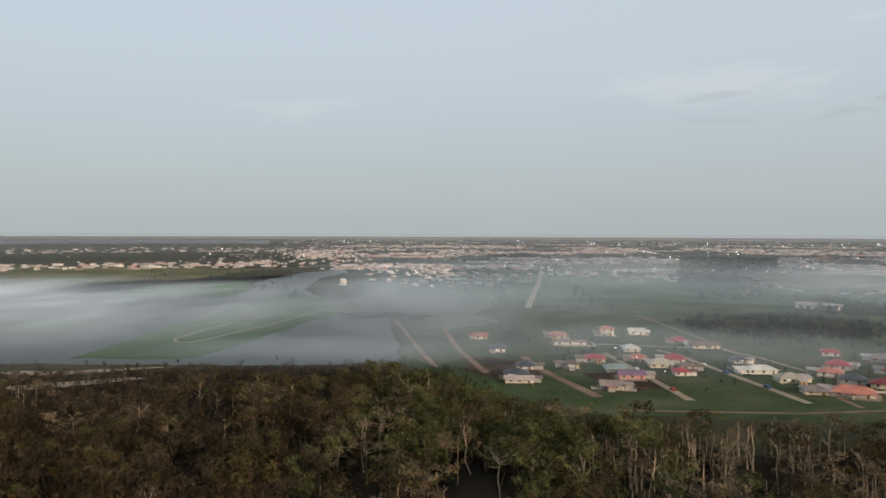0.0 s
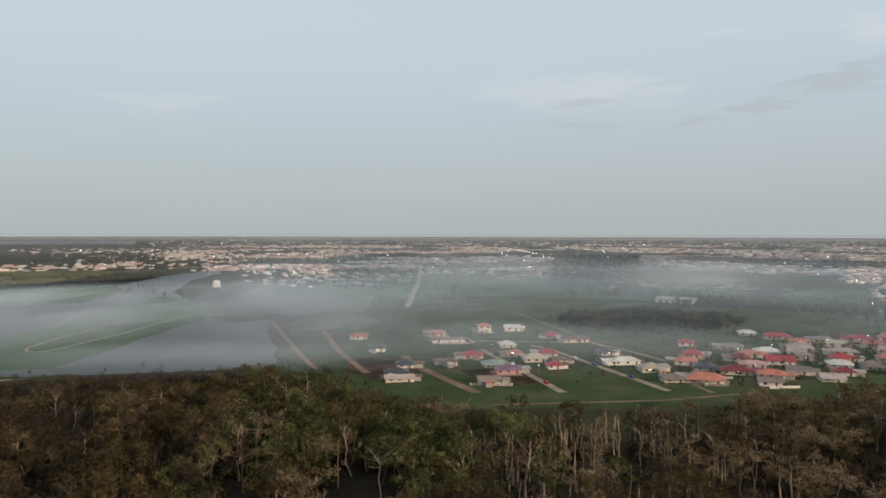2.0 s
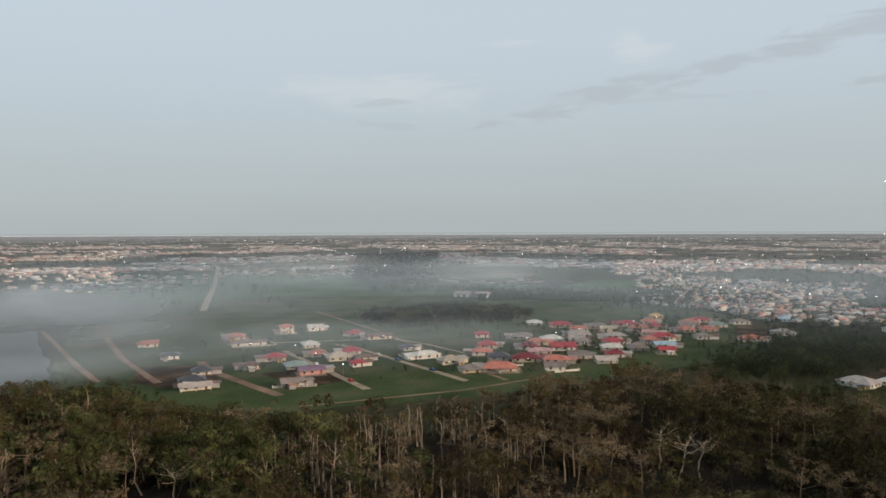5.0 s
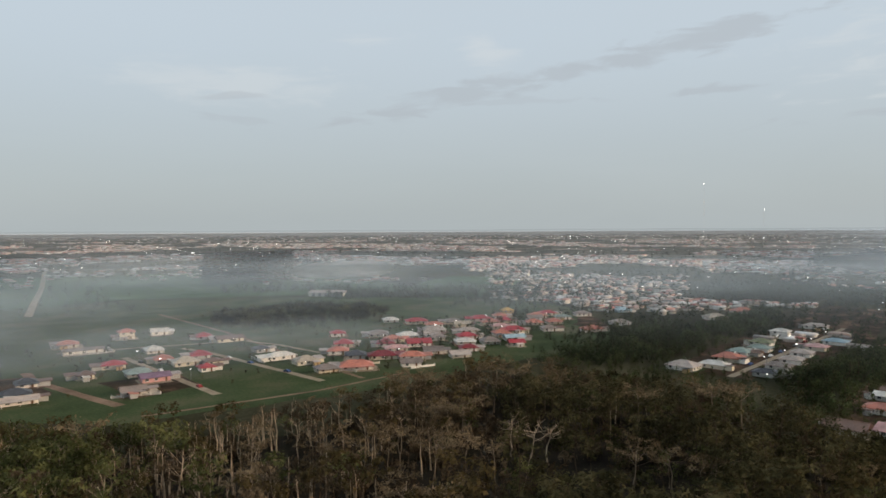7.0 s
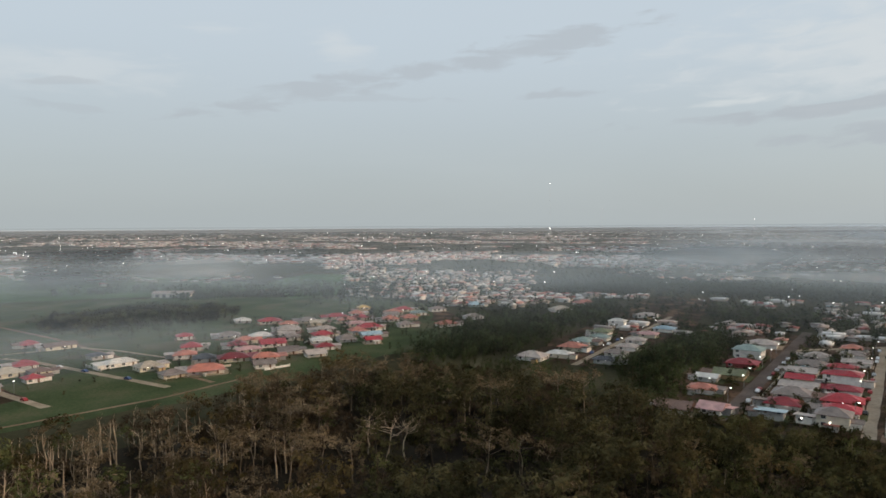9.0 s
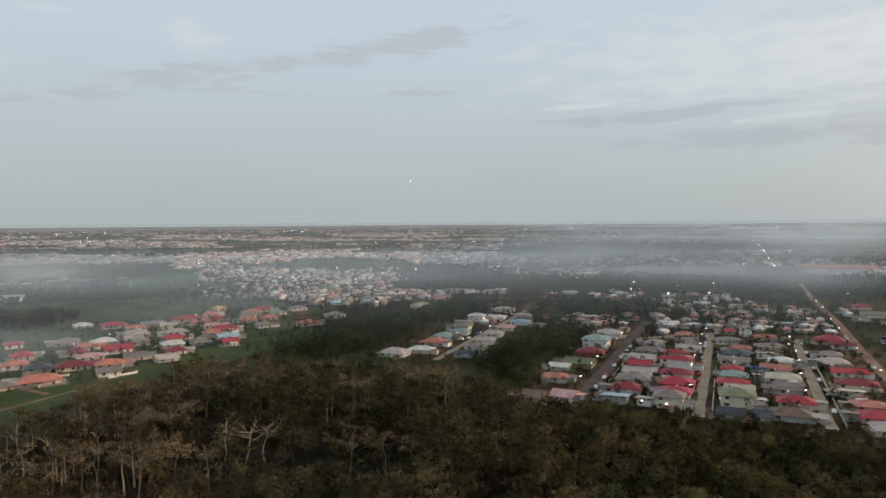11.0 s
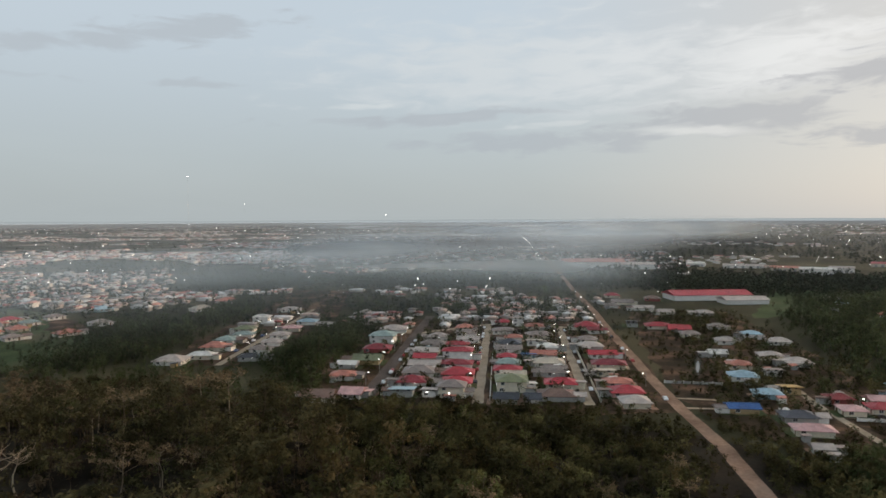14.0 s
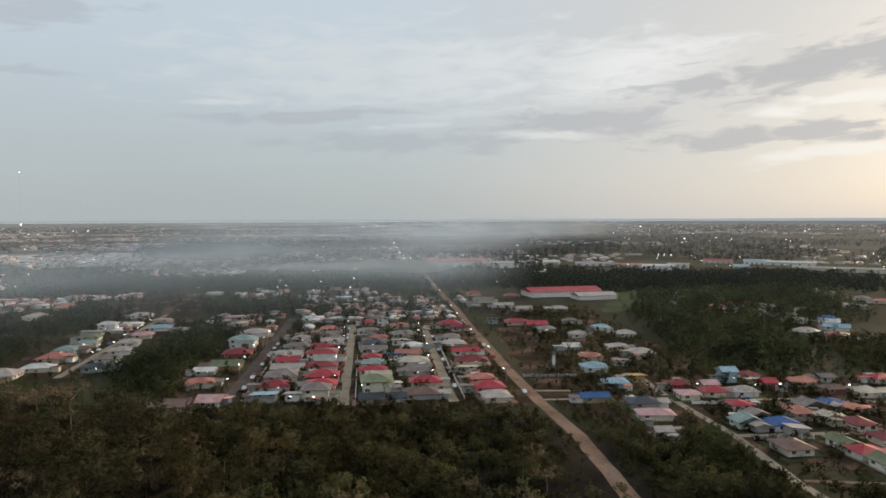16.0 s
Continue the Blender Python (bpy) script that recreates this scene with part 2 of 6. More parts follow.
# no lamp: dark base, distant haze painted in as a pale emission colour
M_HAZE_GLOW = glow_mat("glowing_haze_backdrop", (0.365, 0.402, 0.415), 1.0)
M_HAZE_GLOW.node_tree.nodes["Principled BSDF"].inputs["Base Color"].default_value = (0.02, 0.024, 0.024, 1)
M_HAZE_GLOW.node_tree.nodes["Principled BSDF"].inputs["Specular IOR Level"].default_value = 0.0
M_LAMP = glow_mat("lit_lamp_glass", (1.0, 0.95, 0.86), 8.0)

ROOFS = {"red": (0.36, 0.035, 0.045), "maroon": (0.21, 0.024, 0.030), "salmon": (0.46, 0.17, 0.12), "grey": (0.24, 0.19, 0.165), "pale_grey": (0.42, 0.35, 0.305),
         "brown": (0.17, 0.10, 0.075), "blue": (0.03, 0.10, 0.28), "light_blue": (0.32, 0.44, 0.50), "teal": (0.24, 0.30, 0.27), "green": (0.16, 0.17, 0.09),
         "white": (0.66, 0.62, 0.56), "beige": (0.46, 0.39, 0.30), "yellow": (0.52, 0.33, 0.10), "dark": (0.055, 0.058, 0.07), "purple": (0.23, 0.13, 0.20), "pink": (0.52, 0.30, 0.28)}
WALLS = {"white": (0.80, 0.76, 0.71), "cream": (0.70, 0.63, 0.50), "pink": (0.55, 0.30, 0.28), "ochre": (0.45, 0.32, 0.17), "grey": (0.40, 0.39, 0.37), "blue": (0.34, 0.46, 0.52), "red": (0.33, 0.09, 0.08)}
ROOF_MAT = {k: mat(k + "_metal_roof", shades(c, 0.25), 0.5, 0.42, per_object=0.3, stain=0.4, stain_scale=0.25, wave=2.2, spec=0.22) for k, c in ROOFS.items()}
WALL_MAT = {k: mat(k + "_plaster", shades(c, 0.15), 1.2, 0.85, per_object=0.3, stain=0.35, stain_scale=0.5) for k, c in WALLS.items()}
CAR_MAT = {k: mat(k + "_car_paint", shades(c, 0.1), 1.0, 0.3, spec=0.5) for k, c in {"white": (0.7, 0.7, 0.7), "black": (0.02, 0.02, 0.022), "silver": (0.4, 0.41, 0.42), "red": (0.3, 0.02, 0.02), "blue": (0.03, 0.07, 0.2)}.items()}


# ---- helpers for meshes ----
def mesh_of(name, verts, faces, materials, index=None):
    me = bpy.data.meshes.new(name)
    me.from_pydata([tuple(v) for v in verts], [], faces)
    for m in materials:
        me.materials.append(m)
    if index is not None:
        me.polygons.foreach_set("material_index", index)
    me.update()
    return me


def mesh_tris(name, verts, tris, materials, index):
    me = bpy.data.meshes.new(name)
    me.vertices.add(len(verts))
    me.vertices.foreach_set("co", np.ascontiguousarray(verts, dtype=np.float32).ravel())
    me.loops.add(len(tris) * 3)
    me.loops.foreach_set("vertex_index", np.ascontiguousarray(tris, dtype=np.int32).ravel())
    me.polygons.add(len(tris))
    me.polygons.foreach_set("loop_start", np.arange(0, len(tris) * 3, 3, dtype=np.int32))
    for m in materials:
        me.materials.append(m)
    me.polygons.foreach_set("material_index", np.ascontiguousarray(index, dtype=np.int32))
    me.update(calc_edges=True)
    return me


def child(name, me, parent, label=""):
    ob = new(name, me)
    ob.parent = parent
    if label:
        tagged(ob, label)
    return ob


BOX_FACES = [(0, 3, 2, 1), (4, 5, 6, 7), (0, 1, 5, 4), (1, 2, 6, 5), (2, 3, 7, 6), (3, 0, 4, 7)]


def box_verts(x0, x1, y0, y1, z0, z1):
    return [(x0, y0, z0), (x1, y0, z0), (x1, y1, z0), (x0, y1, z0), (x0, y0, z1), (x1, y0, z1), (x1, y1, z1), (x0, y1, z1)]


def boxes(list_of_boxes):
    verts, faces = [], []
    for bx in list_of_boxes:
        k = len(verts)
        verts += box_verts(*bx)
        faces += [tuple(i + k for i in f) for f in BOX_FACES]
    return verts, faces


# far away the land rises gently: true distance along the ground -> distance and height in the scene
def far_place(dist):
    dist = np.asarray(dist, dtype=float)
    r = np.where(dist < 2500, dist, 2500 + 2370 * (1 - np.exp(-(np.maximum(dist, 2500) - 2500) / 2370)))
    z = CAMERA_HEIGHT * (1 - r / np.maximum(dist, 1e-6))
    return r, np.where(dist < 2500, 0.0, z)


def polar(az, dist):
    r, z = far_place(dist)
    a = np.radians(az)
    return -np.sin(a) * r, np.cos(a) * r, z, r / np.maximum(dist, 1e-6)


# ---- ground ----
def ground_sheet(name, dists, az0, az1, steps, lift, material, wobble=0.0):
    rows = []
    for d in dists:
        az = np.linspace(az0 + wobble * noise.noise((d * 0.004, 0.5, 0.5)), az1 + wobble * noise.noise((d * 0.004, 4.5, 0.5)), steps)
        x, y, z, _ = polar(az, np.full(steps, d))
        rows.append(np.stack([x, y, z + lift * np.ones(steps)], 1))
    verts = np.concatenate(rows)
    faces = []
    for i in range(len(dists) - 1):
        for j in range(steps - 1):
            a = i * steps + j
            faces.append((a, a + steps, a + steps + 1, a + 1))
    return new(name, mesh_of(name, verts, faces, [material]))


DISTS = [0.5, 30, 80, 150, 250, 400, 600, 900, 1300, 1800, 2500] + [2500 + 90 * k for k in range(1, 30)] + [5200 + 350 * k for k in range(0, 24)] + [14000, 16000, 20000]
ground = tagged(ground_sheet("ground", DISTS, 0, -360, 145, 0.0, M_GROUND), "flat green meadow and bush land reaching to the horizon", "ground", kind="structure")


def patch(name, points, lift, material, label, category, kind="structure"):
    """A flat patch of ground with an uneven rim."""
    ring = []
    n = len(points)
    rng = random.Random(n * 7 + int(abs(points[0][0])))
    for i in range(n):
        a, b = Vector(points[i]) * PLAN, Vector(points[(i + 1) % n]) * PLAN
        steps = max(2, int((b - a).length / 12))
        for k in range(steps):
            p = a.lerp(b, k / steps)
            amount = min(2.5, (b - a).length * 0.04)
            ring.append((p.x + rng.uniform(-amount, amount), p.y + rng.uniform(-amount, amount), lift))
    bm = bmesh.new()
    bm.faces.new([bm.verts.new(p) for p in ring])
    bmesh.ops.triangulate(bm, faces=bm.faces[:])
    bmesh.ops.recalc_face_normals(bm, faces=bm.faces[:])
    me = bpy.data.meshes.new(name)
    bm.to_mesh(me)
    bm.free()
    if me.polygons and me.polygons[0].normal.z < 0:
        me.flip_normals()
    me.materials.append(material)
    return tagged(new(name, me), label, category, kind=kind)


ROADS = []


def strip(name, points, width, lift, material, label, category="road"):
    """A road of that width along a line of points, with a worn, uneven edge."""
    pts = [Vector((p[0], p[1], 0)) * PLAN for p in points]
    line = []
    for a, b in zip(pts, pts[1:]):
        steps = max(1, int((b - a).length / 8))
        line += [a.lerp(b, k / steps) for k in range(steps)]
    line.append(pts[-1])
    for p in line:
        ROADS.append((p.x, p.y, width / 2))
    verts, faces = [], []
    rng = random.Random(len(line))
    for i, p in enumerate(line):
        way = (line[min(i + 1, len(line) - 1)] - line[max(i - 1, 0)]).normalized()
        side = Vector((-way.y, way.x, 0))
        for s in (-1, 1):
            e = p + side * s * (width / 2 + rng.uniform(-0.25, 0.25))
            verts.append((e.x, e.y, lift))
    for i in range(len(line) - 1):
        faces.append((2 * i, 2 * i + 1, 2 * i + 3, 2 * i + 2))
    ob = new(name, mesh_of(name, verts, faces, [material]))
    if ob.data.polygons[0].normal.z < 0:
        ob.data.flip_normals()
    return tagged(ob, label, category, kind="structure")


# forest floor: from below the camera out to its far edge (azimuth, distance)
EDGE = [(60, 330), (33, 345), (21, 325), (9, 318), (3, 280), (-4, 226), (-11, 204), (-21, 201), (-30, 216), (-36, 236), (-40, 262), (-44, 284), (-52, 276), (-57, 258), (-62, 232), (-67, 208), (-74, 204),
        (-81, 204), (-90, 206), (-96, 204), (-100, 202), (-106, 190), (-112, 186), (-116, 166), (-120, 164), (-126, 164), (-150, 160)]
EDGE_AZ, EDGE_R = np.array([e[0] for e in EDGE][::-1]), np.array([e[1] for e in EDGE][::-1])


def edge(az):
    return np.interp(az, EDGE_AZ, EDGE_R)


def on(az, r):
    a = math.radians(az)
    return (-math.sin(a) * r, math.cos(a) * r)


patch("forest_floor", [on(a, r) for a, r in EDGE] + [(-60, -120), (-250, -60)], 0.02, M_FLOOR, "dark leaf litter and mud under the trees", "forest floor")

patch("yard", [(148, 300), (150, 252), (200, 242), (262, 256), (330, 256), (372, 312), (352, 350), (292, 356), (240, 344), (190, 330)], 0.035, M_YARD, "worn dark yards and grass between the houses", "yard")

# swamp and meadows to the north
patch("swamp_grass", [(-1100, 780), (-560, 760), (-330, 900), (-300, 1180), (-900, 1280), (-1300, 1150)], 0.03, M_DRY, "yellowish dry swamp grass beyond the flooded land", "grass")
patch("water", [(-330, 312), (-184, 316), (-109, 315), (-44, 317), (-20, 321), (-25, 377), (-33, 445), (-39, 496), (-63, 486), (-80, 520), (-84, 570), (-112, 640), (-150, 745), (-165, 930), (-151, 1090), (-168, 1195), (-214, 1060), (-232, 845), (-250, 720), (-420, 700), (-700, 620), (-620, 420)],
      0.03, M_WATER, "still grey flood water lying over the swamp", "water")
patch("spit", [(-178, 331), (-176, 380), (-177, 458), (-168, 522), (-160, 600), (-150, 700), (-112, 640), (-84, 560), (-78, 512), (-95, 452), (-105, 392), (-113, 350), (-120, 332), (-145, 329)], 0.08, M_FIELD, "low green spit of grass in the flood water", "grass")
patch("spit", [(-228, 404), (-222, 423), (-232, 477), (-251, 478), (-300, 470), (-300, 420)], 0.08, M_FIELD, "low marshy island of grass in the flood water", "grass")
patch("spit", [(-205, 640), (-200, 700), (-212, 800), (-240, 860), (-330, 800), (-330, 680)], 0.08, M_FIELD, "low marshy island of grass in the flood water", "grass")
patch("sand_bar", [(-200, 296), (-150, 303), (-118, 312), (-130, 306), (-165, 290)], 0.09, M_PALE, "pale sandy shore at the water's edge", "sand")
patch("sand_bar", [(-175, 268), (-128, 288), (-122, 284), (-160, 262)], 0.09, M_PALE, "pale sandy shore at the water's edge", "sand")
patch("meadow", [(-20, 300), (20, 262), (48, 232), (150, 218), (196, 226), (330, 228), (330, 290), (390, 330), (420, 420), (300, 560), (150, 640), (30, 620), (-20, 500)], 0.04, M_LAWN, "mown green grass round the new houses", "grass")
patch("meadow", [(40, 620), (150, 650), (300, 580), (420, 560), (450, 760), (300, 1000), (100, 1050), (-20, 800)], 0.04, M_FIELD, "wide green pasture in the smoke", "grass")
patch("pasture", [(360, 470), (480, 440), (620, 560), (560, 700), (440, 620)], 0.05, M_FIELD, "green pasture between the woods", "grass")
patch("yard_ground", [(205, 100), (400, 118), (420, 40), (430, -10), (320, -24), (222, -30), (212, 0), (212, 60)], 0.04, M_YARD, "bare swept ground and grass between the houses", "yard")
patch("yard_ground", [(232, -34), (330, -28), (460, -30), (470, -90), (330, -100), (260, -100), (258, -160), (190, -170), (150, -118), (176, -80), (205, -45)], 0.04, M_YARD, "bare ground and rough grass between the houses", "yard")
patch("yard_ground", [(256, 176), (262, 140), (400, 146), (560, 190), (560, 240), (400, 205)], 0.04, M_YARD, "bare ground round the houses", "yard")
patch("meadow", [(440, -100), (600, -150), (640, -230), (560, -260), (470, -150)], 0.07, M_LAWN, "green verge behind the long shed", "grass")

tagged(ground_sheet("town_ground", [1500 + 80 * k for k in range(50)] + [5600 + 400 * k for k in range(16)], 12, -68, 40, 0.15, M_TOWN, 9.0), "pale yards, streets and patches of grass of the town", "ground", kind="structure")
strip("dirt_road", [(-60, -52), (60, -46), (147, -40), (189, -37), (226, -31), (276, -25), (318, -21), (376, -15), (451, -9), (590, 6), (725, 19), (1031, 48), (1500, 95)], 5.4, 0.10, M_DIRT, "straight brown dirt road through the bush")
strip("street", [(216, 70), (228, 72), (353, 85), (420, 92)], 6.5, 0.09, M_ASPHALT, "grey asphalt street between the houses")
strip("street", [(222, 33), (230, 34), (392, 52)], 4.6, 0.09, M_PALE, "pale unpaved street between the houses")
strip("street", [(226, -3), (234, -2), (389, 12)], 4.4, 0.09, M_PALE, "pale unpaved street between the houses")
strip("street", [(353, 86), (392, 52), (389, 12), (384, -14)], 5.5, 0.085, M_PALE, "pale cross street behind the houses")
strip("street", [(262, 148), (274, 150), (341, 161), (395, 169), (440, 177)], 3.8, 0.09, M_PALE, "pale street through the wood")
strip("street", [(82, 351), (90, 250)], 4.2, 0.09, M_PALE, "pale concrete street on the green")
strip("street", [(112, 360), (118, 340), (131, 246)], 4.2, 0.09, M_PALE, "pale concrete street on the green")
strip("farm_track", [(40, 340), (41, 318), (52, 275), (58, 255)], 5.0, 0.085, M_DIRT, "brown farm track between the houses")
strip("farm_track", [(-6, 520), (8, 361), (19, 299)], 4.0, 0.085, M_DIRT, "brown farm track along the meadow")
strip("farm_track", [(145, 520), (150, 400), (146, 292), (146, 240)], 2.6, 0.085, M_DIRT, "narrow track along the ditch")
strip("farm_track", [(60, 236), (120, 232), (165, 238)], 2.2, 0.085, M_DIRT, "faint track at the edge of the wood")
strip("farm_track", [(59, 384), (98, 376), (146, 363)], 3.0, 0.087, M_PALE, "pale lane between the houses on the green")
strip("farm_track", [(146, 363), (155, 338), (161, 300), (177, 295)], 3.0, 0.087, M_PALE, "pale lane along the edge of the green")
strip("farm_track", [(69, 564), (120, 864), (191, 1339)], 7.0, 0.087, M_PALE, "straight pale road leading to the town")
strip("farm_track", [(-34, 490), (-12, 358), (-3, 312)], 3.6, 0.087, M_DIRT, "brown dike track beside the flood water")
patch("yard", [(13, 340), (39, 330), (44, 291), (22, 288), (10, 304)], 0.06, M_YARD, "bare brown ground round the houses on the green", "yard")
patch("yard", [(60, 300), (90, 296), (92, 270), (64, 262)], 0.06, M_YARD, "bare brown ground round the houses on the green", "yard")
strip("race_track", [(-93, 544), (-106, 490), (-118, 441), (-134, 389), (-139, 381), (-142, 379), (-147, 381), (-150, 387), (-152, 397), (-148, 427), (-137, 485), (-124, 537)], 2.2, 0.14, M_PALE, "pale looped path on the grass spit", "path")
strip("street", [(258, -74), (241, -74), (224, -76), (206, -78), (190, -80), (155, -80), (120, -84)], 3.4, 0.09, M_PALE, "pale sandy street")
strip("street", [(226, -77), (228, -112), (224, -142), (220, -170)], 3.4, 0.085, M_PALE, "pale sandy street")
strip("street", [(189, -81), (192, -123), (190, -160)], 3.2, 0.085, M_PALE, "pale sandy street")
strip("footpath", [(156, -82), (154, -99), (150, -140)], 2.0, 0.085, M_DIRT, "worn footpath in the grass", "path")
strip("footpath", [(228, -33), (229, -46)], 2.4, 0.085, M_PALE, "short sandy drive", "path")
strip("footpath", [(240, -29), (240, -44)], 2.2, 0.085, M_PALE, "short sandy drive", "path")

# ---- houses ----
HOUSES = []
hrng = random.Random(5)


def wall_mesh(w, d, h, roof, pitch, key):
    v = box_verts(-w / 2, w / 2, -d / 2, d / 2, 0, h)
    f = BOX_FACES[2:]
    if roof == "gable":
        top = h + d / 2 * pitch
        v += [(-w / 2, 0, top), (w / 2, 0, top)]
        f = f + [(4, 8, 7), (5, 6, 9)]
    return mesh_of("wall", v, f, [key])


def roof_mesh(w, d, h, roof, pitch, key):
    o, t = 0.95, 0.16
    x, y = w / 2 + o, d / 2 + o
    low = h - o * pitch
    top = h + d / 2 * pitch
    if roof == "shed":
        v = []
        for dz in (0, t):
            v += [(-x, -y, h - 0.1 + dz), (x, -y, h - 0.1 + dz), (x, y, h + 0.12 * d + dz), (-x, y, h + 0.12 * d + dz)]
        return mesh_of("roof", v, BOX_FACES, [key])
    rx = x if roof == "gable" else max(0.4, x - y * 0.95)
    v = []
    for dz in (0.0, t):
        v += [(-x, -y, low + dz), (x, -y, low + dz), (x, y, low + dz), (-x, y, low + dz), (-rx, 0, top + dz + 0.05), (rx, 0, top + dz + 0.05)]
    a = 6
    f = [(a, a + 1, a + 5, a + 4), (a + 2, a + 3, a + 4, a + 5), (a + 1, a + 2, a + 5), (a + 3, a, a + 4),
         (0, 4, 5, 1), (2, 5, 4, 3), (1, 5, 2), (3, 4, 0),
         (0, 1, a + 1, a), (1, 2, a + 2, a + 1), (2, 3, a + 3, a + 2), (3, 0, a, a + 3)]
    # ridge cap
    k = len(v)
    v += box_verts(-rx, rx, -0.18, 0.18, top + t, top + t + 0.12)
    f += [tuple(i + k for i in q) for q in BOX_FACES]
    return mesh_of("roof", v, f, [key])


def opening_mesh(name, wide, high, key, depth):
    return mesh_of(name, *boxes([(-wide / 2, wide / 2, -depth, 0.03, 0, high)]), [key])


def frame_mesh(wide, high, key):
    e = 0.12
    return mesh_of("window", *boxes([(-wide / 2 - e, wide / 2 + e, -0.09, 0.02, -e, 0), (-wide / 2 - e, wide / 2 + e, -0.09, 0.02, high, high + e), (-wide / 2 - e, -wide / 2, -0.09, 0.02, 0, high),
                                     (wide / 2, wide / 2 + e, -0.09, 0.02, 0, high), (-0.04, 0.04, -0.08, 0.02, 0, high)]), [key])


WIN_FRAME = frame_mesh(1.5, 1.2, M_FRAME)
WIN_PANE = opening_mesh("pane", 1.5, 1.2, M_GLASS, 0.05)
DOOR = opening_mesh("door", 1.0, 2.05, M_DOOR, 0.07)
POST = mesh_of("post", *boxes([(-0.09, 0.09, -0.09, 0.09, 0, 2.4)]), [WALL_MAT["white"]])


def words(name):
    return name.replace("_", " ")


WALL_LAMP = mesh_of("wall_lamp", *boxes([(-0.22, 0.22, -0.12, 0.12, -0.14, 0.14)]), [M_LAMP])


def house(x, y, rot, w, d, roof_colour, wall_colour="white", roof="hip", storeys=1, porch=False, group="houses of the estate", lit=False):
    x, y = x * PLAN, y * PLAN
    root = new("house")
    root.empty_display_size = 2
    root.matrix_basis = pose(x, y, 0.04, 0, 0, rot)
    h = 2.6 * storeys
    pitch = {"hip": 0.36, "gable": 0.34, "shed": 0.12}[roof] * hrng.uniform(0.85, 1.15)
    kind = {"hip": "hipped", "gable": "gabled", "shed": "flat sloping"}[roof]
    tagged(root, "%s-storey %s house with %s %s metal roof" % ("single" if storeys == 1 else "two", wall_colour + "-walled", words(roof_colour), kind), "house", group)
    child("wall", wall_mesh(w, d, h, roof, pitch, WALL_MAT[wall_colour]), root)
    child("roof", roof_mesh(w, d, h, roof, pitch, ROOF_MAT[roof_colour]), root, "%s ribbed metal roof" % words(roof_colour))
    for s in range(storeys):
        z = 0.9 + 2.6 * s
        for side, length, off, turn in ((0, w, d / 2, 0), (1, w, d / 2, 180), (2, d, w / 2, 90), (3, d, w / 2, -90)):
            n = 3 if length > 12 else 2
            for i in range(n):
                u = (i + 0.5) / n * length - length / 2 + hrng.uniform(-0.4, 0.4)
                m = pose(0, 0, 0, 0, 0, turn) @ pose(u, -off, z)
                if s == 0 and side in (0, 2) and i == n - 1:
                    ob = child("door", DOOR, root)
                    ob.matrix_basis = pose(0, 0, 0, 0, 0, turn) @ pose(u, -off, 0.02)
                    continue
                if side == 1 and i > 0:
                    continue
                ob = child("window", WIN_FRAME, root)
                ob.matrix_basis = m
                child("pane", WIN_PANE, ob)
    if hrng.random() < 0.6:
        aw, ad, ah = hrng.uniform(3.2, 5.5), d * hrng.uniform(0.45, 0.75), 2.4
        side = hrng.choice((-1, 1))
        ax = side * (w / 2 + aw / 2 - 0.02)
        ay = hrng.uniform(-0.5, 0.5) * (d - ad)
        form = hrng.choice(("gable", "shed", "shed"))
        wing = child("annex", wall_mesh(aw, ad, ah, form, 0.3, WALL_MAT[hrng.choice((wall_colour, "grey", "white"))]), root)
        wing.location = (ax, ay, 0)
        cover = child("annex_roof", roof_mesh(aw - 0.9, ad - 0.6, ah, form, 0.3, ROOF_MAT[hrng.choice((roof_colour, "pale_grey", "grey", "brown"))]), root)
        cover.location = (ax + side * 0.45, ay, 0.03)
    apron = hrng.uniform(1.5, 4.5)
    child("terrace", mesh_of("terrace", *boxes([(-w / 2 - hrng.uniform(0.5, 3.5), w / 2 + hrng.uniform(0.5, 3.5), -d / 2 - apron, d / 2 + 1.0, 0.0, 0.12)]), [hrng.choice((M_PALE, M_DIRT, M_LAWN, M_LAWN))]), root, "worn bare apron round the house")
    if porch:
        depth = 3.2
        v, f = boxes([(-w / 2 - 0.4, w / 2 + 0.4, -d / 2 - depth, -d / 2 + 0.2, 2.42, 2.54)])
        v = [(a, b, c + (b + d / 2) * 0.08) for a, b, c in v]
        child("porch_roof", mesh_of("porch_roof", v, f, [ROOF_MAT[roof_colour]]), root)
        for i in range(3):
            ob = child("post", POST, root)
            ob.matrix_basis = pose(-w / 2 + 0.2 + i * (w - 0.4) / 2, -d / 2 - depth + 0.4, 0, 0, 0, 0) @ Matrix.Diagonal((1, 1, 0.92, 1))
    lamp_rng = random.Random(int(x * 13 + y * 7))
    for side, off, turn in ((0, d / 2, 0), (1, d / 2, 180), (2, w / 2, 90), (3, w / 2, -90)):
        if lamp_rng.random() < 0.22:
            child("wall_lamp", WALL_LAMP, root, "lit white wall lamp").matrix_basis = pose(0, 0, 0, 0, 0, turn) @ pose(lamp_rng.uniform(-2, 2), -off - 0.12, 2.15)
    HOUSES.append((x, y, max(w, d) / 2 + 1.5))
    return root


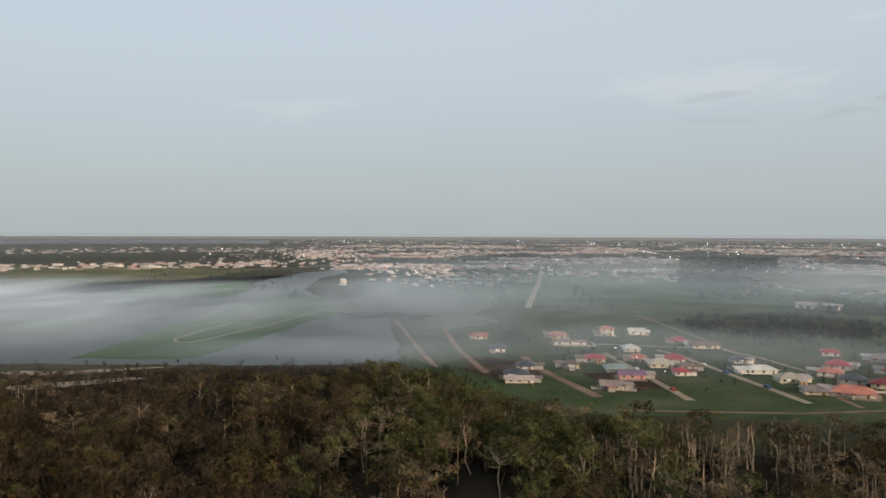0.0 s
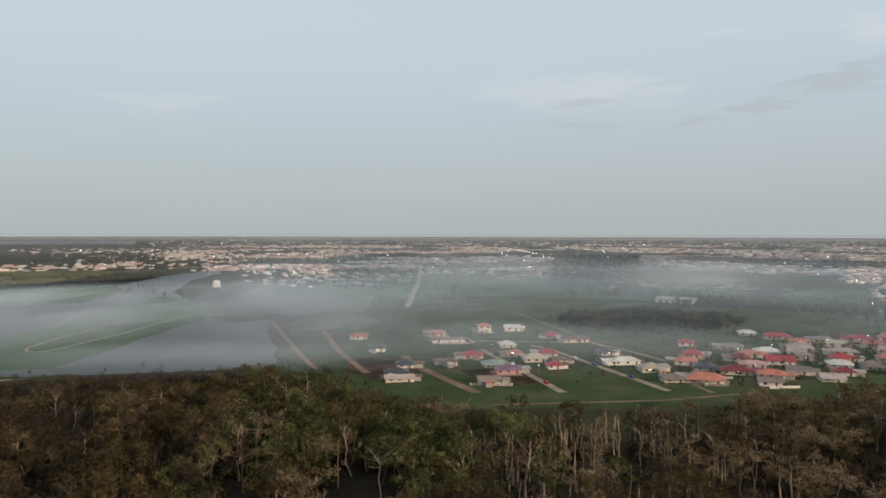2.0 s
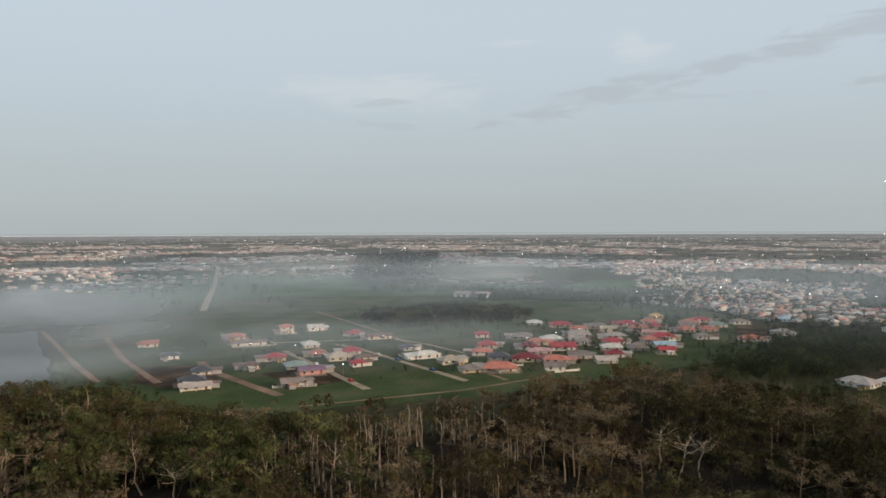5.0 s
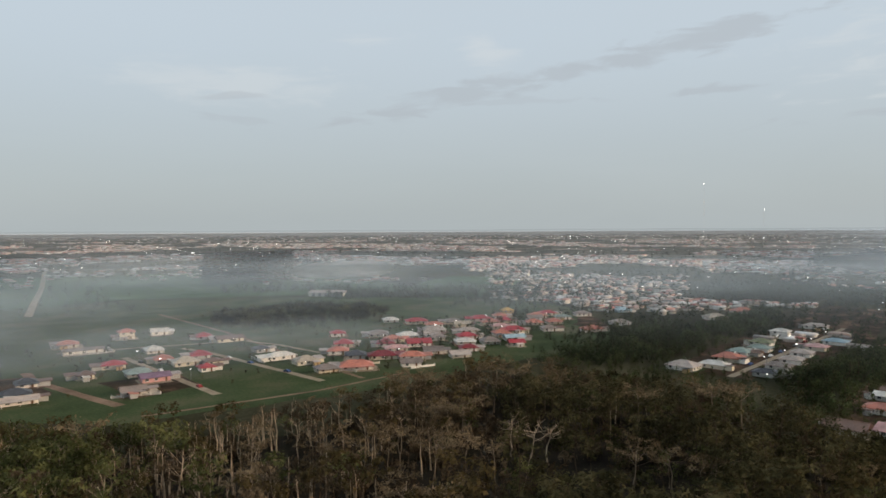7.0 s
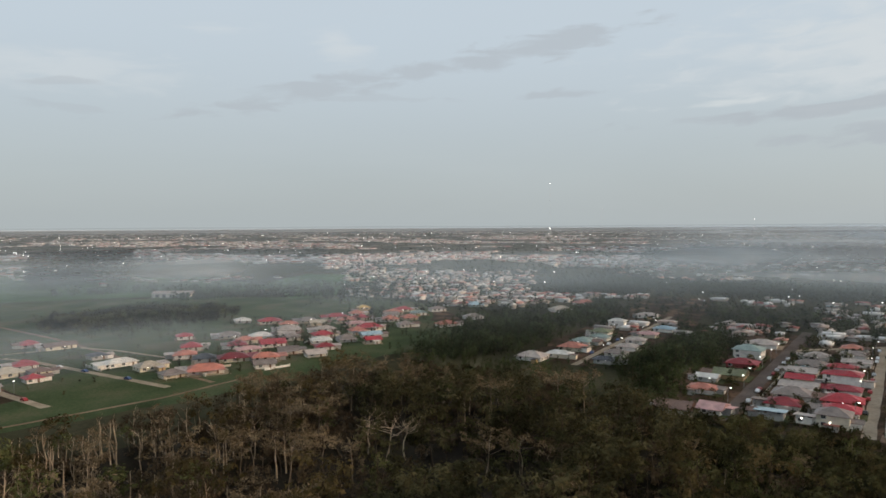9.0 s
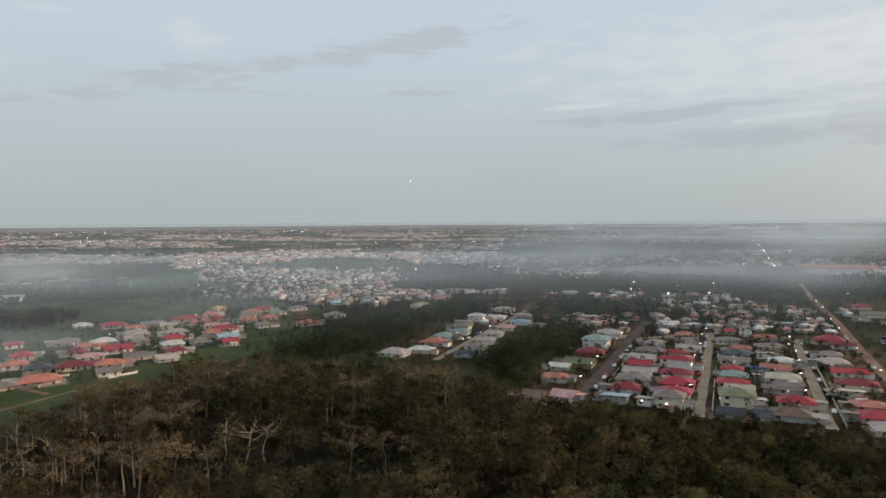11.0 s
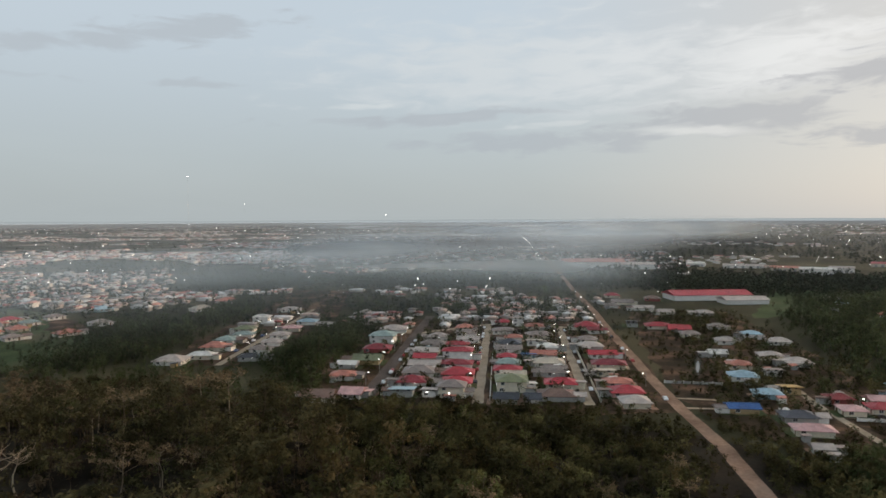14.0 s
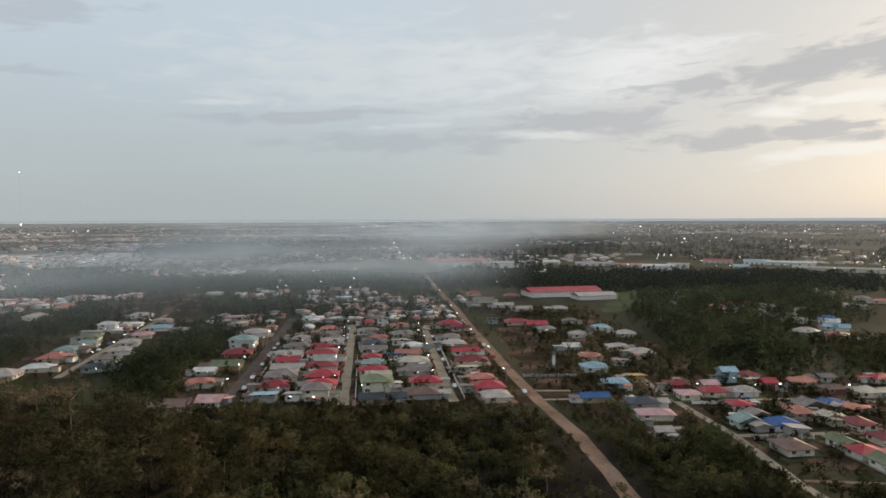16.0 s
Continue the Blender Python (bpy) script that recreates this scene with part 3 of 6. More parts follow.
def garden_shed(x, y, rot, group):
    w, d = hrng.uniform(2.4, 4.5), hrng.uniform(2.2, 3.4)
    if any((x - q[0]) ** 2 + (y - q[1]) ** 2 < (q[2] * 0.8 + 2.5) ** 2 for q in HOUSES[:-1]):
        return
    colour = hrng.choice(("pale_grey", "grey", "brown", "salmon", "white", "dark"))
    root = new("garden_shed")
    root.matrix_basis = pose(x, y, 0.04, 0, 0, rot)
    tagged(root, "small plastered garden shed with a %s sheet roof" % words(colour), "shed", "sheds of the " + group)
    child("wall", wall_mesh(w, d, 2.1, "shed", 0.12, WALL_MAT[hrng.choice(("grey", "white", "ochre"))]), root)
    child("roof", roof_mesh(w - 0.9, d - 0.9, 2.1, "shed", 0.12, ROOF_MAT[colour]), root)
    child("door", DOOR, root).matrix_basis = pose(0, -d / 2, 0.02) @ Matrix.Diagonal((0.8, 1, 0.88, 1))
    HOUSES.append((x, y, 2.0))


def row(rot, items, group, porch=0.35, size=1.0):
    """items: x, y, width, depth, roof colour, wall colour, roof form, storeys."""
    for x, y, w, d, rc, wc, form, st in items:
        house(x, y, rot + hrng.uniform(-4, 4), w * size * hrng.uniform(0.84, 1.1), d * size * hrng.uniform(0.86, 1.12), rc, wc, form, st, st == 1 and hrng.random() < porch, group)
        if hrng.random() < 0.5:
            side = hrng.choice((-1, 1))
            m = pose(x * PLAN, y * PLAN, 0.04, 0, 0, rot) @ pose(hrng.uniform(-0.4, 0.4) * w, side * (d / 2 + hrng.uniform(2.5, 4.5)), 0)
            garden_shed(m.translation.x, m.translation.y, rot + hrng.choice((0, 90)), group)


h_, g_, s_ = "hip", "gable", "shed"
row(96, [(217, 86, 12, 9, "brown", "white", g_, 1), (223, 76, 8, 9, "pink", "white", g_, 1), (248, 88, 12, 9, "salmon", "white", h_, 1), (267, 93, 8, 6, "white", "grey", g_, 1),
         (278, 88, 15, 10, "green", "ochre", g_, 1), (303, 91, 14, 10, "maroon", "red", h_, 1), (326, 95, 15, 11, "teal", "white", h_, 2), (358, 98, 15, 11, "pale_grey", "white", h_, 1)], "houses along the asphalt street", 0.35, 1.03)
row(96, [(228, 60, 9, 8, "light_blue", "grey", s_, 1), (229, 50.5, 6, 6, "pale_grey", "white", s_, 1), (243, 60, 14, 9, "maroon", "white", h_, 1), (259, 61, 15, 11, "grey", "white", h_, 1), (272, 62, 15, 9, "pale_grey", "grey", g_, 1),
         (286, 65, 12, 9, "red", "cream", g_, 1), (300, 67, 12, 9, "pale_grey", "white", g_, 1), (317, 68, 15, 10, "grey", "blue", h_, 1), (338, 70, 12, 9, "pale_grey", "white", h_, 1)], "houses along the asphalt street", 0.35, 1.03)
row(96, [(230, 43, 12, 10, "grey", "cream", h_, 2), (245, 44, 14, 10, "red", "white", h_, 1), (259, 46, 14, 11, "red", "red", h_, 1), (276, 49, 14, 9, "maroon", "white", h_, 1), (292, 52, 14, 8, "red", "white", h_, 2),
         (306, 52, 11, 8, "pink", "white", h_, 1), (318, 57, 12, 8, "red", "white", h_, 1), (333, 54, 13, 8, "pale_grey", "white", g_, 1), (352, 58, 12, 9, "grey", "white", h_, 1), (370, 62, 10, 9, "salmon", "cream", h_, 1)], "houses along the pale street", 0.35, 1.03)
row(96, [(225, 24, 8, 7, "dark", "grey", g_, 1), (226, 15.5, 6, 7, "dark", "white", g_, 1), (242, 24, 14, 11, "green", "cream", h_, 2), (259, 25, 12, 9, "beige", "white", g_, 1), (268, 28, 12, 9, "red", "cream", h_, 1), (281, 29, 11, 8, "teal", "white", h_, 1),
         (293, 31, 9, 7, "red", "white", h_, 1), (297, 22, 7, 6, "blue", "blue", s_, 1), (311, 32, 13, 9, "grey", "white", g_, 1), (326, 33, 13, 9, "dark", "grey", h_, 1), (342, 33, 10, 8, "salmon", "white", h_, 1),
         (362, 40, 13, 9, "grey", "white", h_, 1), (392, 44, 9, 8, "red", "cream", h_, 1), (390, 35, 7, 7, "pale_grey", "white", s_, 2)], "houses along the pale street", 0.35, 1.03)
row(96, [(232, 8, 13, 9, "brown", "grey", h_, 1), (249, 7, 14, 10, "red", "cream", h_, 1), (244, 18, 6, 6, "white", "white", s_, 1), (268, 10, 11, 11, "grey", "grey", g_, 1), (285, 13, 13, 9, "beige", "white", h_, 1),
         (301, 16, 12, 8, "salmon", "white", g_, 1), (319, 15, 11, 9, "white", "white", h_, 1), (331, 22, 8, 6, "pale_grey", "white", s_, 1), (352, 21, 14, 10, "grey", "cream", h_, 1), (380, 25, 12, 9, "salmon", "cream", h_, 1)], "houses along the sandy street", 0.35, 1.03)
row(96, [(228, -17, 10, 9, "pale_grey", "cream", h_, 1), (241, -15, 12, 9, "red", "pink", h_, 1), (254, -13, 11, 9, "salmon", "grey", h_, 1), (270, -9, 9, 6, "beige", "cream", s_, 1), (286, -11, 14, 10, "maroon", "cream", h_, 1),
         (306, -9, 15, 9, "red", "white", g_, 1), (325, -4, 13, 10, "pale_grey", "grey", h_, 1), (343, -3, 11, 9, "grey", "white", h_, 1), (384, -3, 15, 13, "red", "cream", h_, 1), (372, -7, 9, 8, "maroon", "white", g_, 1)], "houses along the sandy street", 0.35, 1.03)
row(92, [(226, -49, 12, 8, "blue", "ochre", g_, 1), (246, -61, 12, 8, "light_blue", "blue", h_, 1), (272, -59, 12, 10, "light_blue", "white", h_, 1), (293, -62, 13, 11, "salmon", "cream", h_, 1), (316, -58, 10, 8, "white", "grey", g_, 1),
         (315, -79, 12, 10, "pale_grey", "cream", h_, 1), (302, -86, 13, 11, "pale_grey", "white", h_, 1), (206, -63, 13, 9, "pink", "cream", h_, 1), (219, -63, 12, 8, "dark", "grey", h_, 1), (189, -60, 6, 5, "pale_grey", "grey", g_, 1),
         (254, -70, 7, 8, "yellow", "ochre", s_, 1), (282, -72, 8, 6, "grey", "white", s_, 1)], "houses beside the dirt road", 0.5, 0.92)
row(95, [(243, -82, 12, 9, "maroon", "red", h_, 1), (243, -93, 8, 8, "pink", "cream", g_, 1), (233, -91, 12, 9, "red", "cream", h_, 1), (229, -81, 9, 8, "pink", "cream", h_, 1), (254, -104, 9, 8, "light_blue", "blue", g_, 2), (257, -113, 11, 9, "maroon", "white", h_, 1),
         (233, -101, 11, 9, "pale_grey", "white", h_, 1), (245, -115, 7, 8, "red", "red", g_, 1), (247, -129, 10, 9, "salmon", "cream", h_, 1), (253, -139, 9, 9, "dark", "white", g_, 1), (236, -133, 11, 8, "brown", "red", h_, 1), (232, -142, 12, 9, "beige", "cream", h_, 1), (251, -159, 12, 10, "red", "white", h_, 1)],
    "houses along the sandy cross streets", 0.35, 0.82)
row(8, [(216, -92, 9, 8, "red", "white", h_, 1), (205, -93, 8, 8, "grey", "white", g_, 1), (198, -87, 8, 12, "teal", "white", g_, 1), (196, -96, 10, 11, "blue", "white", h_, 1), (208, -107, 10, 8, "salmon", "grey", h_, 1), (215, -114, 8, 12, "grey", "grey", g_, 1),
        (218, -122, 8, 8, "blue", "white", h_, 1), (212, -125, 8, 7, "salmon", "pink", h_, 1), (202, -113, 7, 9, "beige", "cream", g_, 1), (196, -118, 11, 9, "maroon", "white", h_, 1), (176, -89, 14, 12, "brown", "cream", h_, 1), (179, -104, 10, 7, "green", "white", g_, 1),
        (172, -105, 9, 9, "red", "white", h_, 1), (164, -106, 8, 9, "green", "white", g_, 1), (183, -117, 10, 9, "maroon", "cream", h_, 1), (206, -140, 11, 9, "pale_grey", "white", h_, 1), (196, -138, 10, 9, "salmon", "cream", h_, 1), (226, -155, 11, 9, "grey", "white", h_, 1)],
    "houses along the sandy cross streets", 0.35, 0.82)
row(-5, [(22, 398, 9, 9, "salmon", "cream", g_, 1), (28, 355, 10, 9, "dark", "white", h_, 1), (37, 310, 10, 7, "dark", "white", h_, 1), (31, 280, 13, 6, "pale_grey", "white", g_, 1), (31, 291, 11, 8, "dark", "blue", h_, 1), (67, 404, 11, 9, "salmon", "cream", h_, 1),
         (58, 312, 8, 8, "brown", "cream", h_, 1), (72, 328, 11, 10, "red", "cream", h_, 1), (76, 304, 13, 9, "teal", "grey", h_, 1), (79, 290, 13, 9, "purple", "pink", g_, 1), (66, 270, 11, 7, "grey", "white", g_, 1), (98, 414, 11, 9, "salmon", "cream", h_, 2)],
    "houses on the green", 0.4, 1.0)
row(-5, [(97, 357, 10, 9, "white", "white", h_, 1), (93, 329, 9, 9, "salmon", "cream", h_, 1), (99, 315, 14, 10, "beige", "cream", h_, 1), (110, 329, 10, 9, "red", "white", h_, 1), (102, 296, 8, 7, "red", "white", h_, 1), (109, 308, 10, 8, "brown", "cream", h_, 1),
         (139, 367, 17, 8, "brown", "cream", g_, 1), (131, 385, 11, 9, "red", "white", h_, 1), (117, 418, 11, 9, "white", "white", g_, 1), (69, 376, 20, 6, "grey", "white", g_, 1), (139, 325, 10, 9, "dark", "grey", h_, 1), (138, 301, 16, 9, "white", "white", h_, 1), (142, 283, 13, 9, "beige", "cream", h_, 1), (141, 262, 10, 8, "grey", "cream", h_, 1)],
    "houses on the green", 0.4, 1.0)
row(-28, [(179, 313, 11, 10, "red", "cream", h_, 1), (259, 360, 16, 11, "red", "cream", h_, 1), (167, 281, 11, 10, "dark", "grey", h_, 1), (176, 272, 15, 10, "maroon", "cream", h_, 1), (154, 259, 15, 10, "salmon", "white", h_, 1), (176, 249, 11, 8, "grey", "white", g_, 1), (220, 314, 12, 9, "white", "white", h_, 1),
          (245, 323, 13, 10, "pale_grey", "white", h_, 1), (210, 290, 12, 9, "red", "white", g_, 1), (298, 343, 15, 10, "red", "cream", h_, 1), (292, 326, 12, 9, "salmon", "cream", h_, 1), (331, 352, 10, 10, "yellow", "ochre", h_, 2), (338, 330, 13, 10, "salmon", "cream", h_, 1), (258, 307, 12, 9, "pale_grey", "white", h_, 1)],
    "houses at the edge of the wood", 0.4, 1.1)
row(-28, [(232, 279, 11, 9, "white", "white", h_, 1), (243, 272, 10, 9, "grey", "white", h_, 1), (260, 271, 12, 8, "light_blue", "white", g_, 1), (280, 293, 13, 9, "red", "cream", h_, 1), (249, 258, 9, 7, "red", "cream", g_, 1), (346, 314, 12, 9, "teal", "white", h_, 1), (317, 265, 13, 10, "salmon", "white", h_, 1),
          (327, 322, 11, 8, "grey", "white", g_, 1), (408, 313, 12, 10, "light_blue", "blue", h_, 1), (352, 272, 12, 9, "pale_grey", "white", h_, 1), (420, 248, 17, 11, "beige", "white", h_, 1), (465, 254, 16, 11, "salmon", "cream", h_, 1), (211, 330, 11, 9, "grey", "cream", h_, 1), (194, 346, 10, 9, "red", "white", h_, 1), (250, 376, 11, 9, "white", "white", h_, 1)],
    "houses at the edge of the wood", 0.4, 1.1)
row(-30, [(276, 345, 12, 9, "grey", "cream", h_, 1), (312, 308, 12, 9, "salmon", "white", h_, 1), (300, 283, 11, 9, "grey", "white", h_, 1), (272, 330, 10, 8, "beige", "cream", g_, 1), (318, 345, 12, 9, "salmon", "white", h_, 1), (196, 300, 11, 9, "maroon", "white", h_, 1), (228, 298, 10, 8, "grey", "cream", h_, 1),
          (186, 262, 12, 9, "salmon", "white", h_, 1), (203, 268, 10, 8, "grey", "white", g_, 1), (353, 335, 12, 9, "red", "cream", h_, 1), (370, 318, 11, 9, "grey", "white", h_, 1)], "houses at the edge of the wood", 0.4, 1.1)
row(-26, [(166, 296, 12, 9, "salmon", "white", h_, 1), (192, 284, 12, 9, "pink", "cream", h_, 1), (207, 309, 11, 9, "salmon", "cream", h_, 1), (232, 308, 10, 8, "pale_grey", "white", g_, 1), (244, 292, 12, 9, "red", "white", h_, 1), (266, 288, 11, 9, "salmon", "white", h_, 1),
          (284, 308, 12, 9, "pink", "cream", h_, 1), (306, 328, 12, 9, "red", "cream", h_, 1), (325, 303, 11, 9, "salmon", "cream", h_, 1), (258, 340, 11, 8, "salmon", "white", h_, 1), (220, 262, 11, 9, "maroon", "white", h_, 1), (206, 252, 10, 8, "pale_grey", "white", g_, 1)], "houses at the edge of the wood", 0.4, 1.05)
row(99, [(262, 169, 14, 12, "pale_grey", "white", h_, 1), (274, 162, 12, 8, "white", "cream", h_, 1), (294, 167, 13, 10, "salmon", "cream", h_, 1), (312, 171, 12, 10, "teal", "white", h_, 1), (328, 170, 12, 9, "teal", "white", h_, 1), (345, 178, 12, 10, "green", "white", h_, 1), (375, 183, 12, 9, "white", "white", h_, 2), (292, 143, 11, 9, "grey", "white", h_, 1),
         (274, 139, 12, 9, "dark", "grey", h_, 1), (330, 151, 12, 9, "pale_grey", "white", h_, 1), (352, 154, 11, 9, "pink", "cream", h_, 1), (376, 155, 12, 9, "light_blue", "white", h_, 1), (426, 187, 14, 10, "pale_grey", "white", h_, 1), (310, 146, 10, 9, "pale_grey", "white", h_, 1)], "houses along the street in the wood")
row(92, [(543, -23, 14, 11, "red", "cream", h_, 1), (526, -51, 14, 12, "brown", "red", h_, 1), (393, -41, 14, 11, "red", "cream", h_, 1), (384, -51, 13, 12, "red", "red", g_, 1), (367, -54, 12, 10, "grey", "cream", h_, 1), (451, -74, 13, 10, "pale_grey", "grey", h_, 1), (451, -52, 11, 9, "pale_grey", "white", g_, 1), (400, -28, 8, 14, "dark", "grey", s_, 1), (480, -20, 12, 9, "grey", "white", h_, 1),
         (470, -40, 16, 9, "pale_grey", "white", g_, 1), (500, -28, 20, 9, "grey", "cream", g_, 1), (350, -68, 12, 10, "pale_grey", "white", h_, 1), (395, -72, 12, 9, "grey", "white", h_, 1), (352, -92, 12, 9, "pale_grey", "white", h_, 1), (372, -84, 12, 9, "light_blue", "white", h_, 1)], "houses beyond the dirt road", 0.3)
row(60, [(355, -186, 15, 10, "pale_grey", "grey", h_, 1), (345, -196, 12, 9, "grey", "white", h_, 1), (339, -192, 13, 9, "red", "white", h_, 1), (332, -197, 13, 7, "pale_grey", "white", g_, 1), (370, -210, 15, 9, "light_blue", "white", g_, 1), (417, -207, 14, 10, "grey", "cream", h_, 1), (400, -222, 14, 9, "blue", "red", h_, 1), (440, -228, 13, 9, "grey", "white", h_, 1)], "houses in the clearing")

row(62, [(458, -181, 12, 9, "salmon", "white", h_, 1), (472, -198, 13, 9, "red", "white", h_, 1), (469, -208, 12, 9, "maroon", "cream", h_, 1), (454, -213, 14, 9, "pale_grey", "white", h_, 1), (441, -183, 10, 8, "grey", "white", g_, 1), (430, -195, 11, 9, "pale_grey", "white", h_, 1), (395, -201, 13, 8, "pale_grey", "white", g_, 1),
         (388, -216, 12, 9, "white", "white", g_, 1), (557, -297, 14, 10, "pale_grey", "white", h_, 1), (536, -299, 13, 9, "grey", "cream", h_, 1), (502, -303, 12, 9, "grey", "white", h_, 1), (484, -306, 12, 9, "salmon", "cream", h_, 1), (461, -271, 11, 8, "pale_grey", "white", g_, 1), (550, -178, 10, 7, "pale_grey", "white", g_, 1),
         (513, -173, 9, 7, "light_blue", "white", g_, 1), (482, -160, 8, 6, "white", "white", s_, 1)], "houses between the woods", 0.2)


def long_shed(name, x, y, rot, w, d, h, roof_colour, wall_colour, label):
    x, y, w, d = x * PLAN, y * PLAN, w * PLAN, d * PLAN
    root = new(name)
    root.matrix_basis = pose(x, y, 0.04, 0, 0, rot)
    tagged(root, label, "shed")
    child("wall", wall_mesh(w, d, h, "gable", 0.22, WALL_MAT[wall_colour]), root)
    child("roof", roof_mesh(w, d, h, "gable", 0.22, ROOF_MAT[roof_colour]), root)
    for i in range(5):
        ob = child("door", mesh_of("door", *boxes([(-1.8, 1.8, -0.06, 0.03, 0, 3.0)]), [M_POST]), root)
        ob.matrix_basis = pose((i - 2) * w / 5.5, -d / 2, 0.02)
    HOUSES.append((x, y, w / 2))


long_shed("long_shed", 545, -92, 104, 58, 24, 5, "red", "white", "long white shed with a red metal roof")
long_shed("long_shed", 520, -112, 104, 30, 16, 4, "pale_grey", "white", "long white shed with a pale grey roof")
long_shed("warehouse", 885, -14, 98, 74, 30, 9, "salmon", "white", "large white warehouse with a faded red roof")
long_shed("warehouse", 862, -66, 98, 40, 20, 7, "pale_grey", "white", "large white warehouse with a grey roof")
for x, y, turn, wide, deep, tall, roof_c, wall_c, text in ((917, -141, -99, 21, 12, 5, "white", "white", "low white shed with a white roof"), (892, -192, -102, 45, 14, 4, "pale_grey", "white", "long low shed with a pale roof"),
                                                          (848, -227, -105, 29, 14, 5, "salmon", "cream", "cream shed with a faded red roof"), (791, -244, -107, 34, 14, 8, "white", "white", "white two-storey workshop with a white roof"),
                                                          (826, -279, -109, 24, 12, 7, "pale_grey", "white", "white workshop with a pale roof"), (928, -366, -112, 37, 16, 5, "red", "cream", "cream shed with a red roof"),
                                                          (822, -352, -113, 17, 12, 5, "light_blue", "white", "small white shed with a pale blue roof"), (902, -407, -114, 32, 14, 6, "light_blue", "white", "white shed with a pale blue roof"),
                                                          (878, -439, -117, 56, 14, 5, "white", "white", "long shed with a white roof"), (765, -445, -120, 108, 12, 5, "beige", "cream", "very long low beige shed")):
    long_shed("factory_shed", x, y, turn, wide, deep, tall, roof_c, wall_c, text)
long_shed("farm_shed", 308, 566, -46, 32, 15, 4, "pale_grey", "white", "long pale farm shed on the pasture")


def garden_wall(points, high, material, label):
    """A low wall on the plot line, with thicker posts."""
    bits = []
    pts = [Vector((x * PLAN, y * PLAN)) for x, y in points]
    root = new("garden_wall")
    root.matrix_basis = pose(pts[0].x, pts[0].y, 0.05)
    tagged(root, label, "wall", "garden walls")
    for a, b in zip(pts, pts[1:]):
        way = b - a
        n = max(1, int(way.length / 4))
        m = Matrix.Translation((a.x - pts[0].x, a.y - pts[0].y, 0)) @ pose(0, 0, 0, 0, 0, math.degrees(math.atan2(way.y, way.x)))
        child("panel", mesh_of("panel", *boxes([(0, way.length, -0.08, 0.08, 0, high)]), [material]), root).matrix_basis = m
        for k in range(n + 1):
            x = way.length * k / n
            child("post", WALL_POST, root).matrix_basis = m @ pose(x, 0, 0)


WALL_POST = mesh_of("post", *boxes([(-0.16, 0.16, -0.16, 0.16, 0, 1.45)]), [WALL_MAT["white"]])
for line in ([(60, 372), (82, 370), (82, 384)], [(58, 268), (74, 264), (74, 276)], [(150, 252), (150, 268), (168, 262)], [(128, 296), (128, 310)], [(225, 284), (238, 290)], [(262, 286), (284, 284)], [(172, 243), (184, 242)],
             [(212, 92), (224, 94)], [(222, 66.5), (290, 73)], [(292, 73), (330, 77.5)], [(224, 37.5), (300, 46)], [(226, 29.5), (300, 38)], [(228, 1.5), (330, 11)], [(230, -6.5), (330, 3)], [(262, -30), (262, -50)], [(222, -80), (222, -96)], [(186, -84), (186, -100)]):
    garden_wall(line, 1.1, hrng.choice((WALL_MAT["white"], WALL_MAT["cream"], WALL_MAT["grey"])), "low plastered garden wall with square posts")


def round_tank(x, y, radius, high):
    bm = bmesh.new()
    rings = [(radius, 0), (radius, high * 0.6), (radius * 0.92, high * 0.8), (radius * 0.65, high * 0.95), (radius * 0.2, high)]
    loops = [[bm.verts.new((math.cos(k * math.pi / 12) * r, math.sin(k * math.pi / 12) * r, z)) for k in range(24)] for r, z in rings]
    for a, b in zip(loops, loops[1:]):
        for k in range(24):
            bm.faces.new((a[k], a[(k + 1) % 24], b[(k + 1) % 24], b[k]))
    bm.faces.new(loops[-1])
    me = bpy.data.meshes.new("tank")
    bm.to_mesh(me)
    bm.free()
    me.materials.append(WALL_MAT["white"])
    root = new("storage_tank")
    root.matrix_basis = pose(x * PLAN, y * PLAN, 0.04)
    tagged(root, "round white storage tank with a domed top", "tank")
    child("shell", me, root)
    child("base", mesh_of("base", *boxes([(-radius * 1.1, radius * 1.1, -radius * 1.1, radius * 1.1, 0, 0.3)]), [M_PALE]), root)


round_tank(-116, 806, 5.2, 10)


def radio_mast(az, dist, high):
    x, y, z, s = (float(v) for v in polar(np.array(az), np.array(dist)))
    root = new("radio_mast")
    root.matrix_basis = pose(x, y, z)
    tagged(root, "tall thin radio mast with lit warning lamps", "mast", "radio masts")
    legs = []
    for a in (0, 120, 240):
        legs.append((math.cos(radians(a)) * 0.5, math.sin(radians(a)) * 0.5))
    child("lattice", mesh_of("lattice", *boxes([(lx - 0.03, lx + 0.03, ly - 0.03, ly + 0.03, 0, high) for lx, ly in legs] + [(-0.5, 0.5, -0.03, 0.03, k * 6, k * 6 + 0.1) for k in range(int(high / 6))]), [ROOF_MAT["white"]]), root)
    for k in (1.0, 0.35):
        child("warning_lamp", mesh_of("warning_lamp", *boxes([(-0.75, 0.75, -0.75, 0.75, 0, 0.9)]), [M_LAMP]), root).matrix_basis = pose(0, 0, high * k)


radio_mast(-58.6, 1900, 188)
radio_mast(-62.8, 2300, 128)
radio_mast(-74.0, 2400, 92)


